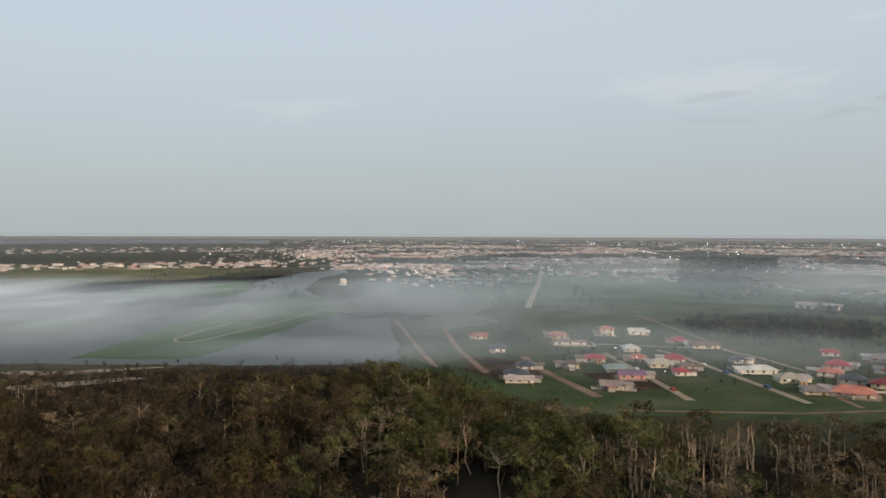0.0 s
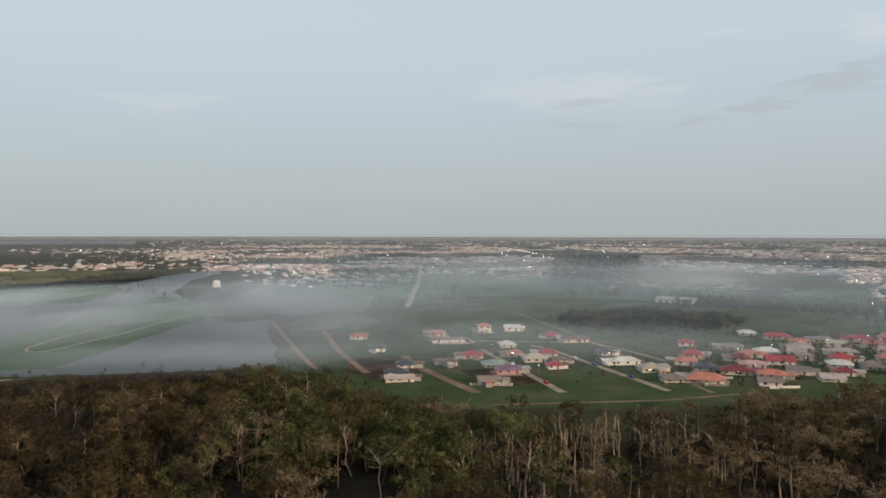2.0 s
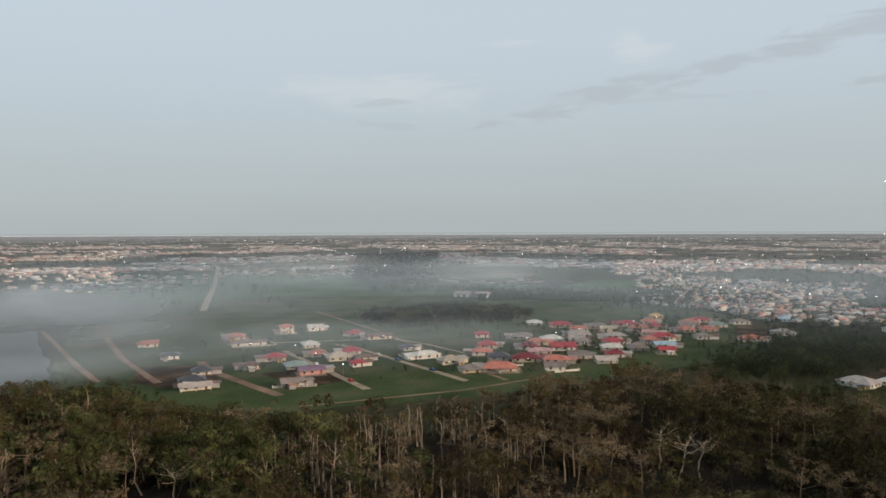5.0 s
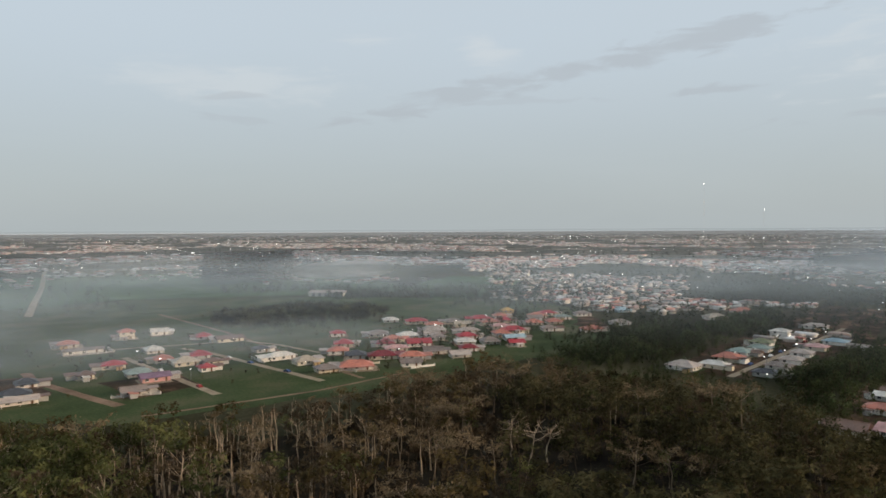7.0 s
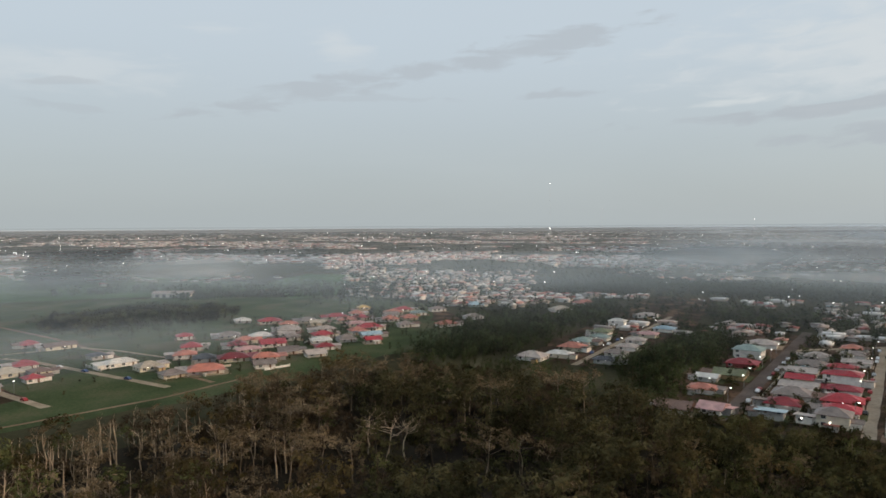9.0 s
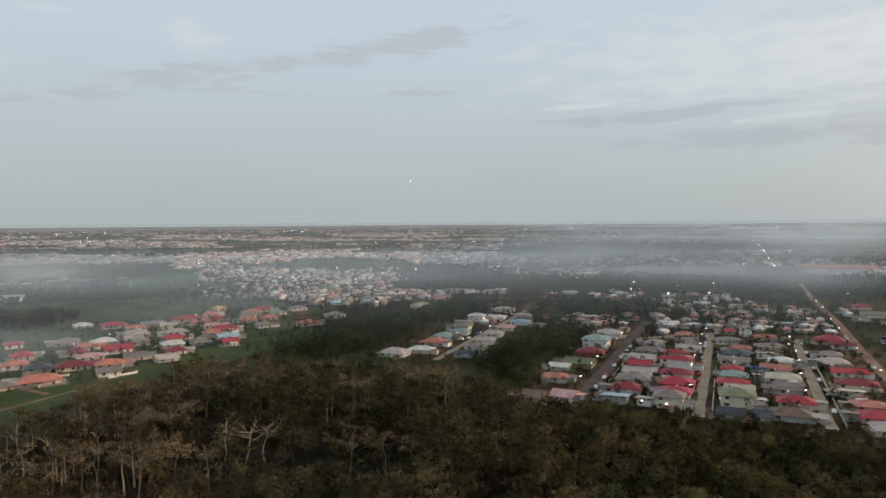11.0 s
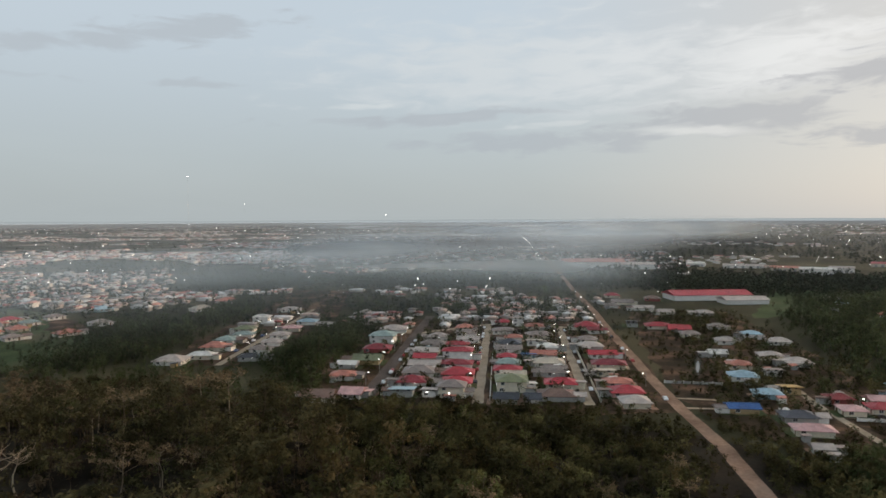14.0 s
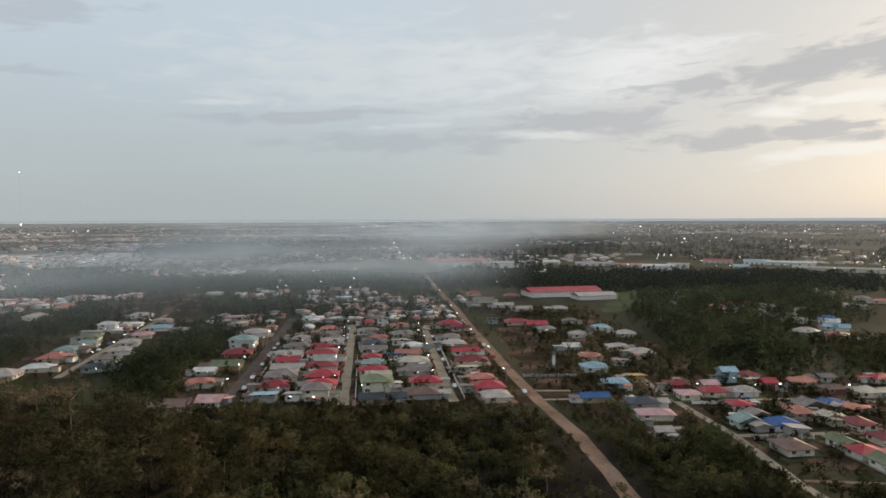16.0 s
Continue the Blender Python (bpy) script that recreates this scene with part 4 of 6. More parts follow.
# ---- trees ----
def tube(path, radii, sides):
    verts, tris = [], []
    path = [np.array(p, dtype=float) for p in path]
    for i, (p, r) in enumerate(zip(path, radii)):
        way = path[min(i + 1, len(path) - 1)] - path[max(i - 1, 0)]
        way = way / (np.linalg.norm(way) + 1e-9)
        a = np.cross(way, (0.31, 0.95, 0.05) if abs(way[2]) > 0.5 else (0, 0, 1.0))
        a = a / (np.linalg.norm(a) + 1e-9)
        b = np.cross(way, a)
        for k in range(sides):
            t = 2 * math.pi * k / sides
            verts.append(p + r * (math.cos(t) * a + math.sin(t) * b))
    for i in range(len(path) - 1):
        for k in range(sides):
            q, s = i * sides + k, i * sides + (k + 1) % sides
            tris += [(q, s, s + sides), (q, s + sides, q + sides)]
    return verts, tris


def tree_parts(seed, tall, limbs, twigs, leaves, leaf_size, clump, low=0.45, spread=0.35, trunk=0.22, droop=0.0, bend=0.06, plain=False, reach=1.0, lift=1.0, flat=0.7, upward=0.35):
    """Wood and leaves of one tree, as (verts, tris) pairs: a bent tapering trunk, limbs, twigs, and small leaf sprays round their ends."""
    rng = np.random.default_rng(seed)
    wood_v, wood_t = [], []

    def add(path, radii, sides):
        v, t = tube(path, radii, sides)
        k = len(wood_v)
        wood_v.extend(v)
        wood_t.extend([(a + k, b + k, c + k) for a, b, c in t])

    path, p = [], np.zeros(3)
    for i in range(5):
        path.append(p.copy())
        p = p + np.array([rng.normal(0, bend) * tall, rng.normal(0, bend) * tall, tall / 4 * rng.uniform(0.9, 1.1)])
    if plain:
        add([path[0], path[-1]], [trunk * 1.2, trunk * 0.4], 3)
    else:
        add(path, [trunk * f for f in (1.25, 1.0, 0.8, 0.55, 0.25)], 4)
    ends = [path[-1]]
    for i in range(limbs):
        f = rng.uniform(low, 0.95)
        s = f * 4
        k = min(3, int(s))
        start = path[k] + (path[k + 1] - path[k]) * (s - k)
        az = rng.uniform(0, 2 * math.pi)
        length = tall * spread * rng.uniform(0.6, 1.2) * (1.25 - f * 0.5)
        out = np.array([math.cos(az), math.sin(az), 0.0])
        mid = start + out * length * 0.55 * reach + np.array([0, 0, length * rng.uniform(0.15, 0.5) * lift])
        end = mid + out * length * 0.4 * reach + np.array([rng.normal(0, 0.2), rng.normal(0, 0.2), length * rng.uniform(0.2, 0.6) * lift - droop * length])
        r = trunk * 0.55 * (1.1 - f * 0.6)
        if not plain:
            add([start, mid, end], [r, r * 0.65, r * 0.25], 3)
        ends += [end, mid * 0.4 + end * 0.6]
        if plain:
            ends += [start * 0.5 + mid * 0.5, start * 0.35]
        for j in range(twigs):
            az2 = az + rng.uniform(-1.2, 1.2)
            base = mid + (end - mid) * rng.uniform(0, 0.9)
            tip = base + np.array([math.cos(az2), math.sin(az2), rng.uniform(0.1, 0.9)]) * length * rng.uniform(0.25, 0.5)
            add([base, tip], [r * 0.4, r * 0.12], 3)
            ends.append(tip)
    leaf_v = np.zeros((0, 3))
    leaf_t = np.zeros((0, 3), dtype=int)
    if leaves:
        ends = np.array(ends)
        c = ends[rng.integers(0, len(ends), leaves)]
        off = rng.normal(0, 1, (leaves, 3))
        off /= np.linalg.norm(off, axis=1, keepdims=True) + 1e-9
        c = c + off * clump * rng.uniform(0.25, 1.0, (leaves, 1)) * np.array([1, 1, flat])
        c[:, 2] = np.maximum(c[:, 2], 0.3)
        face = off + np.array([0, 0, upward]) + rng.normal(0, 0.28, (leaves, 3))
        a = np.cross(face, rng.normal(0, 1, (leaves, 3)))
        a /= np.linalg.norm(a, axis=1, keepdims=True) + 1e-9
        b = np.cross(face, a)
        b /= np.linalg.norm(b, axis=1, keepdims=True) + 1e-9
        s = leaf_size * rng.uniform(0.5, 1.3, (leaves, 1))
        leaf_v = np.stack([c - a * s, c + a * s * 0.8 + b * s * 0.3, c + b * s], 1).reshape(-1, 3)
        leaf_t = np.arange(leaves * 3).reshape(-1, 3)
    return (np.array(wood_v), np.array(wood_t)), (leaf_v, leaf_t)


KINDS = {
    "dead": (M_BARK, M_LEAF_BROWN, [tree_parts(10 + i, 13.5 + i % 4, 6 + i % 3, 3, 60, 0.36, 1.0, 0.5, 0.26, 0.21, bend=0.035, reach=0.75, lift=1.2) for i in range(8)]),
    "snag": (M_BARK, M_LEAF_BROWN, [tree_parts(30 + i, 11.0 + i % 4, 3 + i % 2, 1, 30, 0.36, 0.9, 0.70, 0.15, 0.25, bend=0.018, reach=0.5, lift=1.8) for i in range(8)]),
    "bleached": (M_BARK, M_LEAF_PALE, [tree_parts(270 + i, 12.0 + i, 10, 4, 60, 0.34, 1.2, 0.68, 0.48, 0.27, bend=0.04, reach=1.15, lift=0.55, flat=0.4) for i in range(4)]),
    "brown": (M_BARK_DARK, M_LEAF_BROWN, [tree_parts(50 + i, 11.0 + i % 4, 6, 1, 170, 0.62, 2.1, 0.35, 0.32, 0.22) for i in range(8)]),
    "green": (M_BARK_DARK, M_LEAF_GREEN, [tree_parts(70 + i, 10.0 + i % 4, 7, 1, 190, 0.86, 2.4, 0.14, 0.36, 0.25) for i in range(8)]),
    "fresh": (M_BARK_MID, M_LEAF_FRESH, [tree_parts(250 + i, 11.0 + i % 4, 8, 1, 190, 0.8, 2.4, 0.3, 0.34, 0.24) for i in range(6)]),
    "olive": (M_BARK_DARK, M_LEAF_OLIVE, [tree_parts(90 + i, 14.0 + i % 5, 9, 0, 230, 0.8, 2.6, 0.42, 0.36, 0.26, reach=1.15, lift=0.75, flat=0.55, upward=0.7) for i in range(6)]),
    "lofty": (M_BARK_DARK, M_LEAF_DUSK, [tree_parts(230 + i, 17.0 + i % 3, 11, 0, 340, 0.78, 3.0, 0.42, 0.33, 0.26, bend=0.03, reach=1.1, lift=0.8, flat=0.6, upward=0.7) for i in range(8)]),
    "pale": (M_BARK_MID, M_LEAF_PALE, [tree_parts(190 + i, 14.0 + i % 3, 11, 2, 420, 0.50, 1.9, 0.66, 0.46, 0.21, bend=0.025, reach=1.2, lift=0.6, flat=0.4) for i in range(6)]),
    "bush": (M_BARK_DARK, M_LEAF_GREEN, [tree_parts(110 + i, 3.2 + 0.5 * (i % 3), 4, 0, 80, 0.62, 1.5, 0.1, 0.5, 0.09, plain=True, upward=0.8) for i in range(6)]),
    "brush": (M_BARK_DARK, M_LEAF_BROWN, [tree_parts(130 + i, 3.4 + 0.5 * (i % 3), 3, 0, 60, 0.70, 1.5, 0.1, 0.5, 0.08, plain=True) for i in range(6)]),
    "thicket": (M_BARK_DARK, M_LEAF_GREEN, [tree_parts(210 + i, 2.4 + 0.4 * (i % 3), 3, 0, 52, 0.8, 1.9, 0.1, 0.6, 0.08, plain=True, upward=0.8) for i in range(6)]),
    "grove": (M_BARK_DARK, M_LEAF_GROVE, [tree_parts(170 + i, 9.5 + i % 3, 8, 0, 122, 0.95, 2.4, 0.08, 0.36, 0.25, plain=True, upward=0.9) for i in range(8)]),
    "far": (M_BARK_DARK, M_LEAF_FAR, [tree_parts(150 + i, 8.0, 3, 0, 32, 1.9, 2.9, 0.2, 0.4, 0.25, plain=True) for i in range(5)]),
}


def merged(name, kind, places, label, category):
    """Many trees of one kind in one mesh. places: x, y, z, scale, turn."""
    wood_m, leaf_m, protos = KINDS[kind]
    places = np.asarray(places, dtype=float)
    if not len(places):
        return
    rng = np.random.default_rng(len(places))
    pick = rng.integers(0, len(protos), len(places))
    vs, ts, ms, base = [], [], [], 0
    for k, ((wv, wt), (lv, lt)) in enumerate(protos):
        sel = places[pick == k]
        if not len(sel):
            continue
        v = np.concatenate([wv, lv]) if len(lv) else wv
        t = np.concatenate([wt, lt + len(wv)]) if len(lt) else wt
        idx = np.concatenate([np.zeros(len(wt), int), np.ones(len(lt), int)])
        c, s = np.cos(sel[:, 4])[:, None], np.sin(sel[:, 4])[:, None]
        sc = sel[:, 3][:, None]
        x = (v[None, :, 0] * c - v[None, :, 1] * s) * sc + sel[:, 0][:, None]
        y = (v[None, :, 0] * s + v[None, :, 1] * c) * sc + sel[:, 1][:, None]
        z = v[None, :, 2] * sc + sel[:, 2][:, None]
        vs.append(np.stack([x, y, z], 2).reshape(-1, 3))
        n = len(sel)
        ts.append((t[None] + (np.arange(n) * len(v))[:, None, None] + base).reshape(-1, 3))
        ms.append(np.tile(idx, n))
        base += n * len(v)
    me = mesh_tris(name, np.concatenate(vs), np.concatenate(ts), [wood_m, leaf_m], np.concatenate(ms))
    tagged(new(name, me), label, category, kind="stuff")


PART_MESH = {}


def single_tree(kind, k, x, y, s, turn, label, group):
    wood_m, leaf_m, protos = KINDS[kind]
    k = k % len(protos)
    if (kind, k) not in PART_MESH:
        (wv, wt), (lv, lt) = protos[k]
        PART_MESH[kind, k] = (mesh_tris("trunk", wv, wt, [wood_m], np.zeros(len(wt))), mesh_tris("crown", lv, lt, [leaf_m], np.zeros(len(lt))))
    root = new("dead_tree" if kind in ("dead", "snag", "bleached") else "tree")
    tagged(root, label, "tree", group)
    root.matrix_basis = pose(x, y, 0, 0, 0, math.degrees(turn)) @ Matrix.Scale(s, 4)
    wood, crown = PART_MESH[kind, k]
    child("trunk", wood, root)
    child("crown", crown, root)


def blocked(xs, ys, extra=0.0):
    bad = np.zeros(len(xs), bool)
    for hx, hy, hr in HOUSES:
        bad |= (xs - hx) ** 2 + (ys - hy) ** 2 < (hr + extra) ** 2
    for rx, ry, rr in ROADS:
        bad |= (xs - rx) ** 2 + (ys - ry) ** 2 < (rr + 2.5 + extra) ** 2
    return bad


rng = np.random.default_rng(11)
LABELS = {"dead": "bare dead tree with pale branching limbs", "snag": "pale dead trunk with few broken limbs", "brown": "withered tree with thin brown leaves", "green": "dark green leafy tree",
          "olive": "pale-stemmed tree with olive brown foliage", "bush": "dark green bush", "fresh": "olive green leafy tree", "pale": "tall tree with a pale dry crown", "lofty": "tall tree with a wide olive brown crown", "bleached": "bare bleached tree with wide spreading limbs", "brush": "low withered brown bush"}


def smooth_step(x, a, b):
    t = np.clip((x - a) / (b - a), 0, 1)
    return t * t * (3 - 2 * t)


# top line of the wood: bearing, degrees under the horizon
TOP = [(-128, -17.0), (-95, -16.0), (-88, -15.6), (-78, -14.9), (-70, -14.5), (-67, -13.4), (-65, -12.3), (-62, -11.6), (-58, -11.8), (-55, -11.3), (-51, -10.6), (-44, -10.1), (-37, -10.8), (-32, -11.7), (-29, -12.4), (-22, -13.0), (-11, -13.3), (-8, -12.6), (-4, -11.8), (1, -11.2), (4, -10.7), (15, -10.5), (23, -10.1), (33, -9.6), (40, -9.4)]
TOP_AZ, TOP_UP = np.array([q[0] for q in TOP]), np.array([q[1] for q in TOP])

# single trees that stand out of the wood: bearing, distance, kind, shape, size
STANDING = [(-44.9, 171, "bleached", 1, 1.12), (-46.6, 176, "bleached", 0, 1.0), (-29.6, 197, "dead", 6, 1.0), (-43.5, 182, "bleached", 2, 0.85), (-34.4, 166, "pale", 0, 0.95), (-39.8, 165, "pale", 3, 0.95), (-37.0, 158, "pale", 2, 0.9),
            (-61.4, 214, "pale", 1, 1.25), (-59.3, 212, "pale", 4, 1.2), (-60.3, 205, "lofty", 2, 0.95), (-53.7, 208, "pale", 5, 1.0), (-53.2, 158, "pale", 2, 0.9), (-56.4, 160, "pale", 0, 0.9), (-50.0, 196, "lofty", 4, 0.8), (-47.5, 222, "lofty", 1, 0.75),
            (-1.3, 164, "pale", 3, 1.0), (-2.4, 172, "dead", 3, 1.0), (-4.8, 156, "bleached", 3, 0.8), (-33.3, 170, "pale", 4, 0.9), (6.3, 166, "pale", 1, 0.85), (-26.0, 178, "dead", 2, 0.95), (-49.0, 168, "lofty", 6, 0.8), (-42.0, 220, "lofty", 3, 0.75)]

# the wood in front of the camera: withered towards the north, green towards the east
N = 9500
az = rng.uniform(-128, 38, N)
r = np.sqrt(rng.uniform(108 ** 2, 345 ** 2, N)) * PLAN
keep = r < PLAN * edge(az) + rng.normal(0, 2.5, N)
az, r = az[keep], r[keep]
xs, ys = -np.sin(np.radians(az)) * r, np.cos(np.radians(az)) * r
ok = ~blocked(xs, ys)
az, r, xs, ys = az[ok], r[ok], xs[ok], ys[ok]
lump = np.array([noise.noise((x * 0.02, y * 0.02, 3.1)) for x, y in zip(xs, ys)])
east = smooth_step(-az + lump * 14, 55, 70)
green_knoll = np.exp(-((az + 5) / 7.5) ** 2) * smooth_step(r / PLAN, 130, 165)
west = smooth_step(az, 4, 16)
stem = np.exp(-((az + 22) / 14) ** 2)
u = rng.uniform(0, 1, len(az))
share = {}
share["green"] = 0.62 * east + 0.015 * (1 - east)
share["bush"] = 0.28 * east + 0.05 + 0.5 * smooth_step(-az, 74, 90)
share["olive"] = (0.07 + 0.30 * np.exp(-((az + 49) / 12) ** 2)) + 0.10 * green_knoll
share["pale"] = 0.22 * np.exp(-((az + 48) / 13) ** 2) + 0.04 * stem + 0.006
share["fresh"] = 3.0 * green_knoll + 0.10 * np.exp(-((az + 48) / 10) ** 2) + 0.14 * smooth_step(-az, 66, 74) + 0.02
share["dead"] = (1 - east) * (1 - 0.7 * smooth_step(-az, 40, 52)) * (0.05 + 0.08 * stem) * (1 - 0.6 * west)
share["snag"] = (1 - east) * (0.03 + 0.60 * stem) * (1 - 0.6 * west)
share["brown"] = (1 - east) * (0.48 - 0.30 * stem) + 0.01
share["brush"] = (1 - east) * (0.34 + 0.25 * stem) + 0.01
names = list(share)
table = np.stack([share[k] for k in names], 1)
table = np.cumsum(table / table.sum(1, keepdims=True), 1)
kind_of = (u[:, None] > table).sum(1).clip(0, len(names) - 1)
scrub = smooth_step(-az, 78, 96)
scale = rng.uniform(0.7, 1.15, len(az)) * (1 - 0.5 * scrub) * np.where((r > PLAN * edge(az) - 50) & (az < -48), 0.55, np.where(r > PLAN * edge(az) - 14, 0.85, 1.0)) * np.where((az > 8) & (r > 300), 0.55, 1.0)
scale = np.where(kind_of == names.index("brush"), scale * 1.5, scale)
turn = rng.uniform(0, 6.283, len(az))
# tall open wood towards the north-east: high crowns with dark gaps between them
tall = smooth_step(-az, 40, 46) * (1 - smooth_step(-az, 66, 71))
room = np.clip(CAMERA_HEIGHT - 0.208 * r, 8, 23)
names.append("lofty")
kind_of = np.where(np.isin(kind_of, [names.index(k) for k in ("olive", "brown", "green")]) & (tall > 0.5), len(names) - 1, kind_of)
scale = np.where(kind_of == len(names) - 1, room / 20.0 * rng.uniform(0.6, 1.0, len(az)), np.where(tall > 0.5, scale * 0.8, scale))
gap = np.array([noise.noise((x * 0.035, y * 0.035, 9.1)) for x, y in zip(xs, ys)])
under = (tall > 0.5) & (rng.uniform(0, 1, len(az)) > np.where(gap < -0.05, 0.15, 0.55))
low = np.where(rng.uniform(0, 1, len(az)) < 0.6, names.index("bush"), names.index("brown"))
kind_of = np.where(under, low, kind_of)
scale = np.where(under, np.where(low == names.index("bush"), 1.35, 0.55) * rng.uniform(0.8, 1.2, len(az)), scale)
# no crown stands higher than the even top line of the wood
tops = np.array([np.mean([max(lv[:, 2].max() if len(lv) else 0, wv[:, 2].max()) for (wv, _), (lv, _) in KINDS[k][2]]) for k in names])
line = np.interp(az, TOP_AZ, TOP_UP) + rng.normal(0, 0.16, len(az))
head = CAMERA_HEIGHT + r * np.tan(np.radians(line))
scale = np.minimum(scale, np.maximum(head, 0.5) / tops[kind_of])
stay = scale > 0.25
for a, dist, kd, k, size in STANDING:
    gone = np.abs(az - a) * 0.01745 * r
    stay &= ~((gone < 4.5) & (np.abs(r - dist * PLAN) < 5)) & ~((gone < 6.0) & (r < dist * PLAN) & (r > dist * PLAN - 26) & (scale * tops[kind_of] > 7))
az, r, xs, ys, kind_of, scale, turn = (q[stay] for q in (az, r, xs, ys, kind_of, scale, turn))
near = np.argsort(r + 40 * (np.abs(az + 40) > 85))
near = [i for i in near if r[i] > 150 and names[kind_of[i]] not in ("bush", "brush")][:300]
alone = np.zeros(len(az), bool)
alone[near] = True
for i in near:
    kd = names[kind_of[i]]
    single_tree(kd, int(i), xs[i], ys[i], scale[i], turn[i], LABELS[kd], "trees of the wood")
for j, kd in enumerate(names):
    sel = (kind_of == j) & ~alone
    merged({"bush": "undergrowth", "brush": "undergrowth"}.get(kd, "woodland"), kd, np.stack([xs[sel], ys[sel], np.zeros(sel.sum()), scale[sel], turn[sel]], 1), "dense wood of many a " + LABELS[kd], "woodland")


for a, dist, kd, k, size in STANDING:
    x, y = on(a, dist * PLAN)
    single_tree(kd, k, x, y, size, k * 1.3, LABELS[kd], "trees of the wood")


def wood(points, count, kind, lo=0.7, hi=1.2, label="dense dark green wood", seed=1):
    """Trees strewn over a convex or concave outline on the plan."""
    rg = np.random.default_rng(seed)
    P = np.array(points, float) * PLAN
    x = rg.uniform(P[:, 0].min(), P[:, 0].max(), count)
    y = rg.uniform(P[:, 1].min(), P[:, 1].max(), count)
    inside = np.zeros(count, bool)
    j = len(P) - 1
    for i in range(len(P)):
        cross = (P[i, 1] > y) != (P[j, 1] > y)
        at = (P[j, 0] - P[i, 0]) * (y - P[i, 1]) / (P[j, 1] - P[i, 1] + 1e-9) + P[i, 0]
        inside ^= cross & (x < at)
        j = i
    x, y = x[inside], y[inside]
    rim = np.full(len(x), 1e6)
    for i in range(len(P)):
        a, e = P[i - 1], P[i] - P[i - 1]
        f = np.clip(((x - a[0]) * e[0] + (y - a[1]) * e[1]) / (e @ e), 0, 1)
        rim = np.minimum(rim, np.hypot(x - a[0] - f * e[0], y - a[1] - f * e[1]))
    x, y = x + rg.normal(0, 4.5, len(x)), y + rg.normal(0, 4.5, len(x))
    free = ~blocked(x, y)
    x, y, rim = x[free], y[free], rim[free]
    n = len(x)
    grow = 0.55 + 0.45 * smooth_step(rim + rg.normal(0, 6, n), 0, 26)
    merged("woodland", kind, np.stack([x, y, np.zeros(n), rg.uniform(lo, hi, n) * grow, rg.uniform(0, 6.28, n)], 1), label, "woodland")


wood([(222, 205), (262, 182), (420, 205), (520, 262), (400, 240), (330, 240), (262, 228), (230, 222)], 1500, "grove", 0.55, 0.9, seed=2)
wood([(205, 88), (262, 130), (400, 140), (360, 105), (300, 102), (250, 98)], 1000, "grove", 0.6, 1.0, seed=3)
wood([(150, 425), (200, 402), (250, 398), (285, 425), (255, 470), (175, 490)], 1300, "bush", 1.0, 2.2, "dark bushes round a pond in the pasture", seed=4)
wood([(330, 420), (470, 360), (560, 420), (520, 480), (400, 500)], 420, "far", 0.4, 0.7, seed=5)
wood([(330, -105), (430, -110), (540, -150), (600, -330), (420, -260), (330, -170), (262, -165), (268, -105)], 2600, "grove", 0.6, 1.0, seed=6)
wood([(170, -180), (330, -215), (420, -300), (300, -420), (150, -260)], 1600, "grove", 0.6, 1.0, seed=7)
wood([(560, -60), (700, -60), (760, -400), (600, -380), (560, -150)], 1500, "far", 0.7, 1.1, seed=8)
wood([(590, 225), (600, 30), (700, 30), (720, 230), (640, 400), (560, 330)], 1100, "far", 0.6, 1.0, seed=9)
wood([(-20, 296), (18, 262), (10, 300), (-22, 345)], 60, "bush", 0.8, 1.3, "green bushes on the bank", seed=10)
wood([(-200, 300), (-120, 308), (-60, 322), (-60, 332), (-130, 318), (-210, 312)], 60, "bush", 0.6, 1.1, "scattered bushes at the water's edge", seed=11)
wood([(195, 205), (262, 176), (256, 138), (208, 92), (190, 150)], 420, "grove", 0.3, 0.55, seed=21)
wood([(120, -30), (205, -34), (225, -8), (224, 90), (190, 90), (140, 40)], 500, "bush", 0.6, 1.2, "thick dark scrub in front of the houses", seed=22)
wood([(100, -60), (190, -44), (224, -34), (200, -52), (188, -76), (150, -78), (150, -130), (90, -130)], 1500, "bush", 0.5, 1.15, "thick dark scrub beside the dirt road", seed=23)
wood([(100, -60), (180, -44), (188, -76), (150, -78), (150, -130), (90, -130)], 120, "grove", 0.3, 0.5, "small dark trees in the scrub", seed=24)
wood([(160, -58), (190, -66), (196, -80), (178, -84), (158, -74)], 300, "grove", 0.35, 0.6, "small dark trees in the scrub", seed=36)
wood([(255, -165), (335, -175), (352, -188), (330, -222), (170, -185), (190, -172)], 900, "bush", 0.8, 1.8, "dark scrub behind the houses", seed=31)
wood([(255, -165), (335, -175), (352, -188), (330, -222), (170, -185), (190, -172)], 300, "grove", 0.4, 0.8, seed=32)
wood([(96, -66), (140, -42), (192, -40), (226, -34), (204, -54), (190, -74), (168, -84), (152, -118), (168, -166), (110, -170), (80, -110)], 2600, "thicket", 0.6, 1.2, "thick dark scrub beside the dirt road", seed=33)
wood([(118, -28), (205, -34), (228, -10), (226, 92), (196, 100), (150, 60), (110, 20)], 1500, "thicket", 0.6, 1.2, "thick dark scrub in front of the houses", seed=34)
wood([(262, 152), (340, 164), (440, 180), (440, 194), (340, 184), (262, 176)], 260, "grove", 0.3, 0.55, "garden trees between the houses", seed=37)
wood([(262, 128), (340, 140), (440, 160), (440, 173), (340, 156), (262, 144)], 200, "grove", 0.3, 0.55, "garden trees between the houses", seed=38)
wood([(225, 222), (266, 244), (310, 270), (382, 290), (420, 287), (373, 241), (330, 206), (265, 180), (235, 190)], 900, "grove", 0.4, 0.75, seed=39)
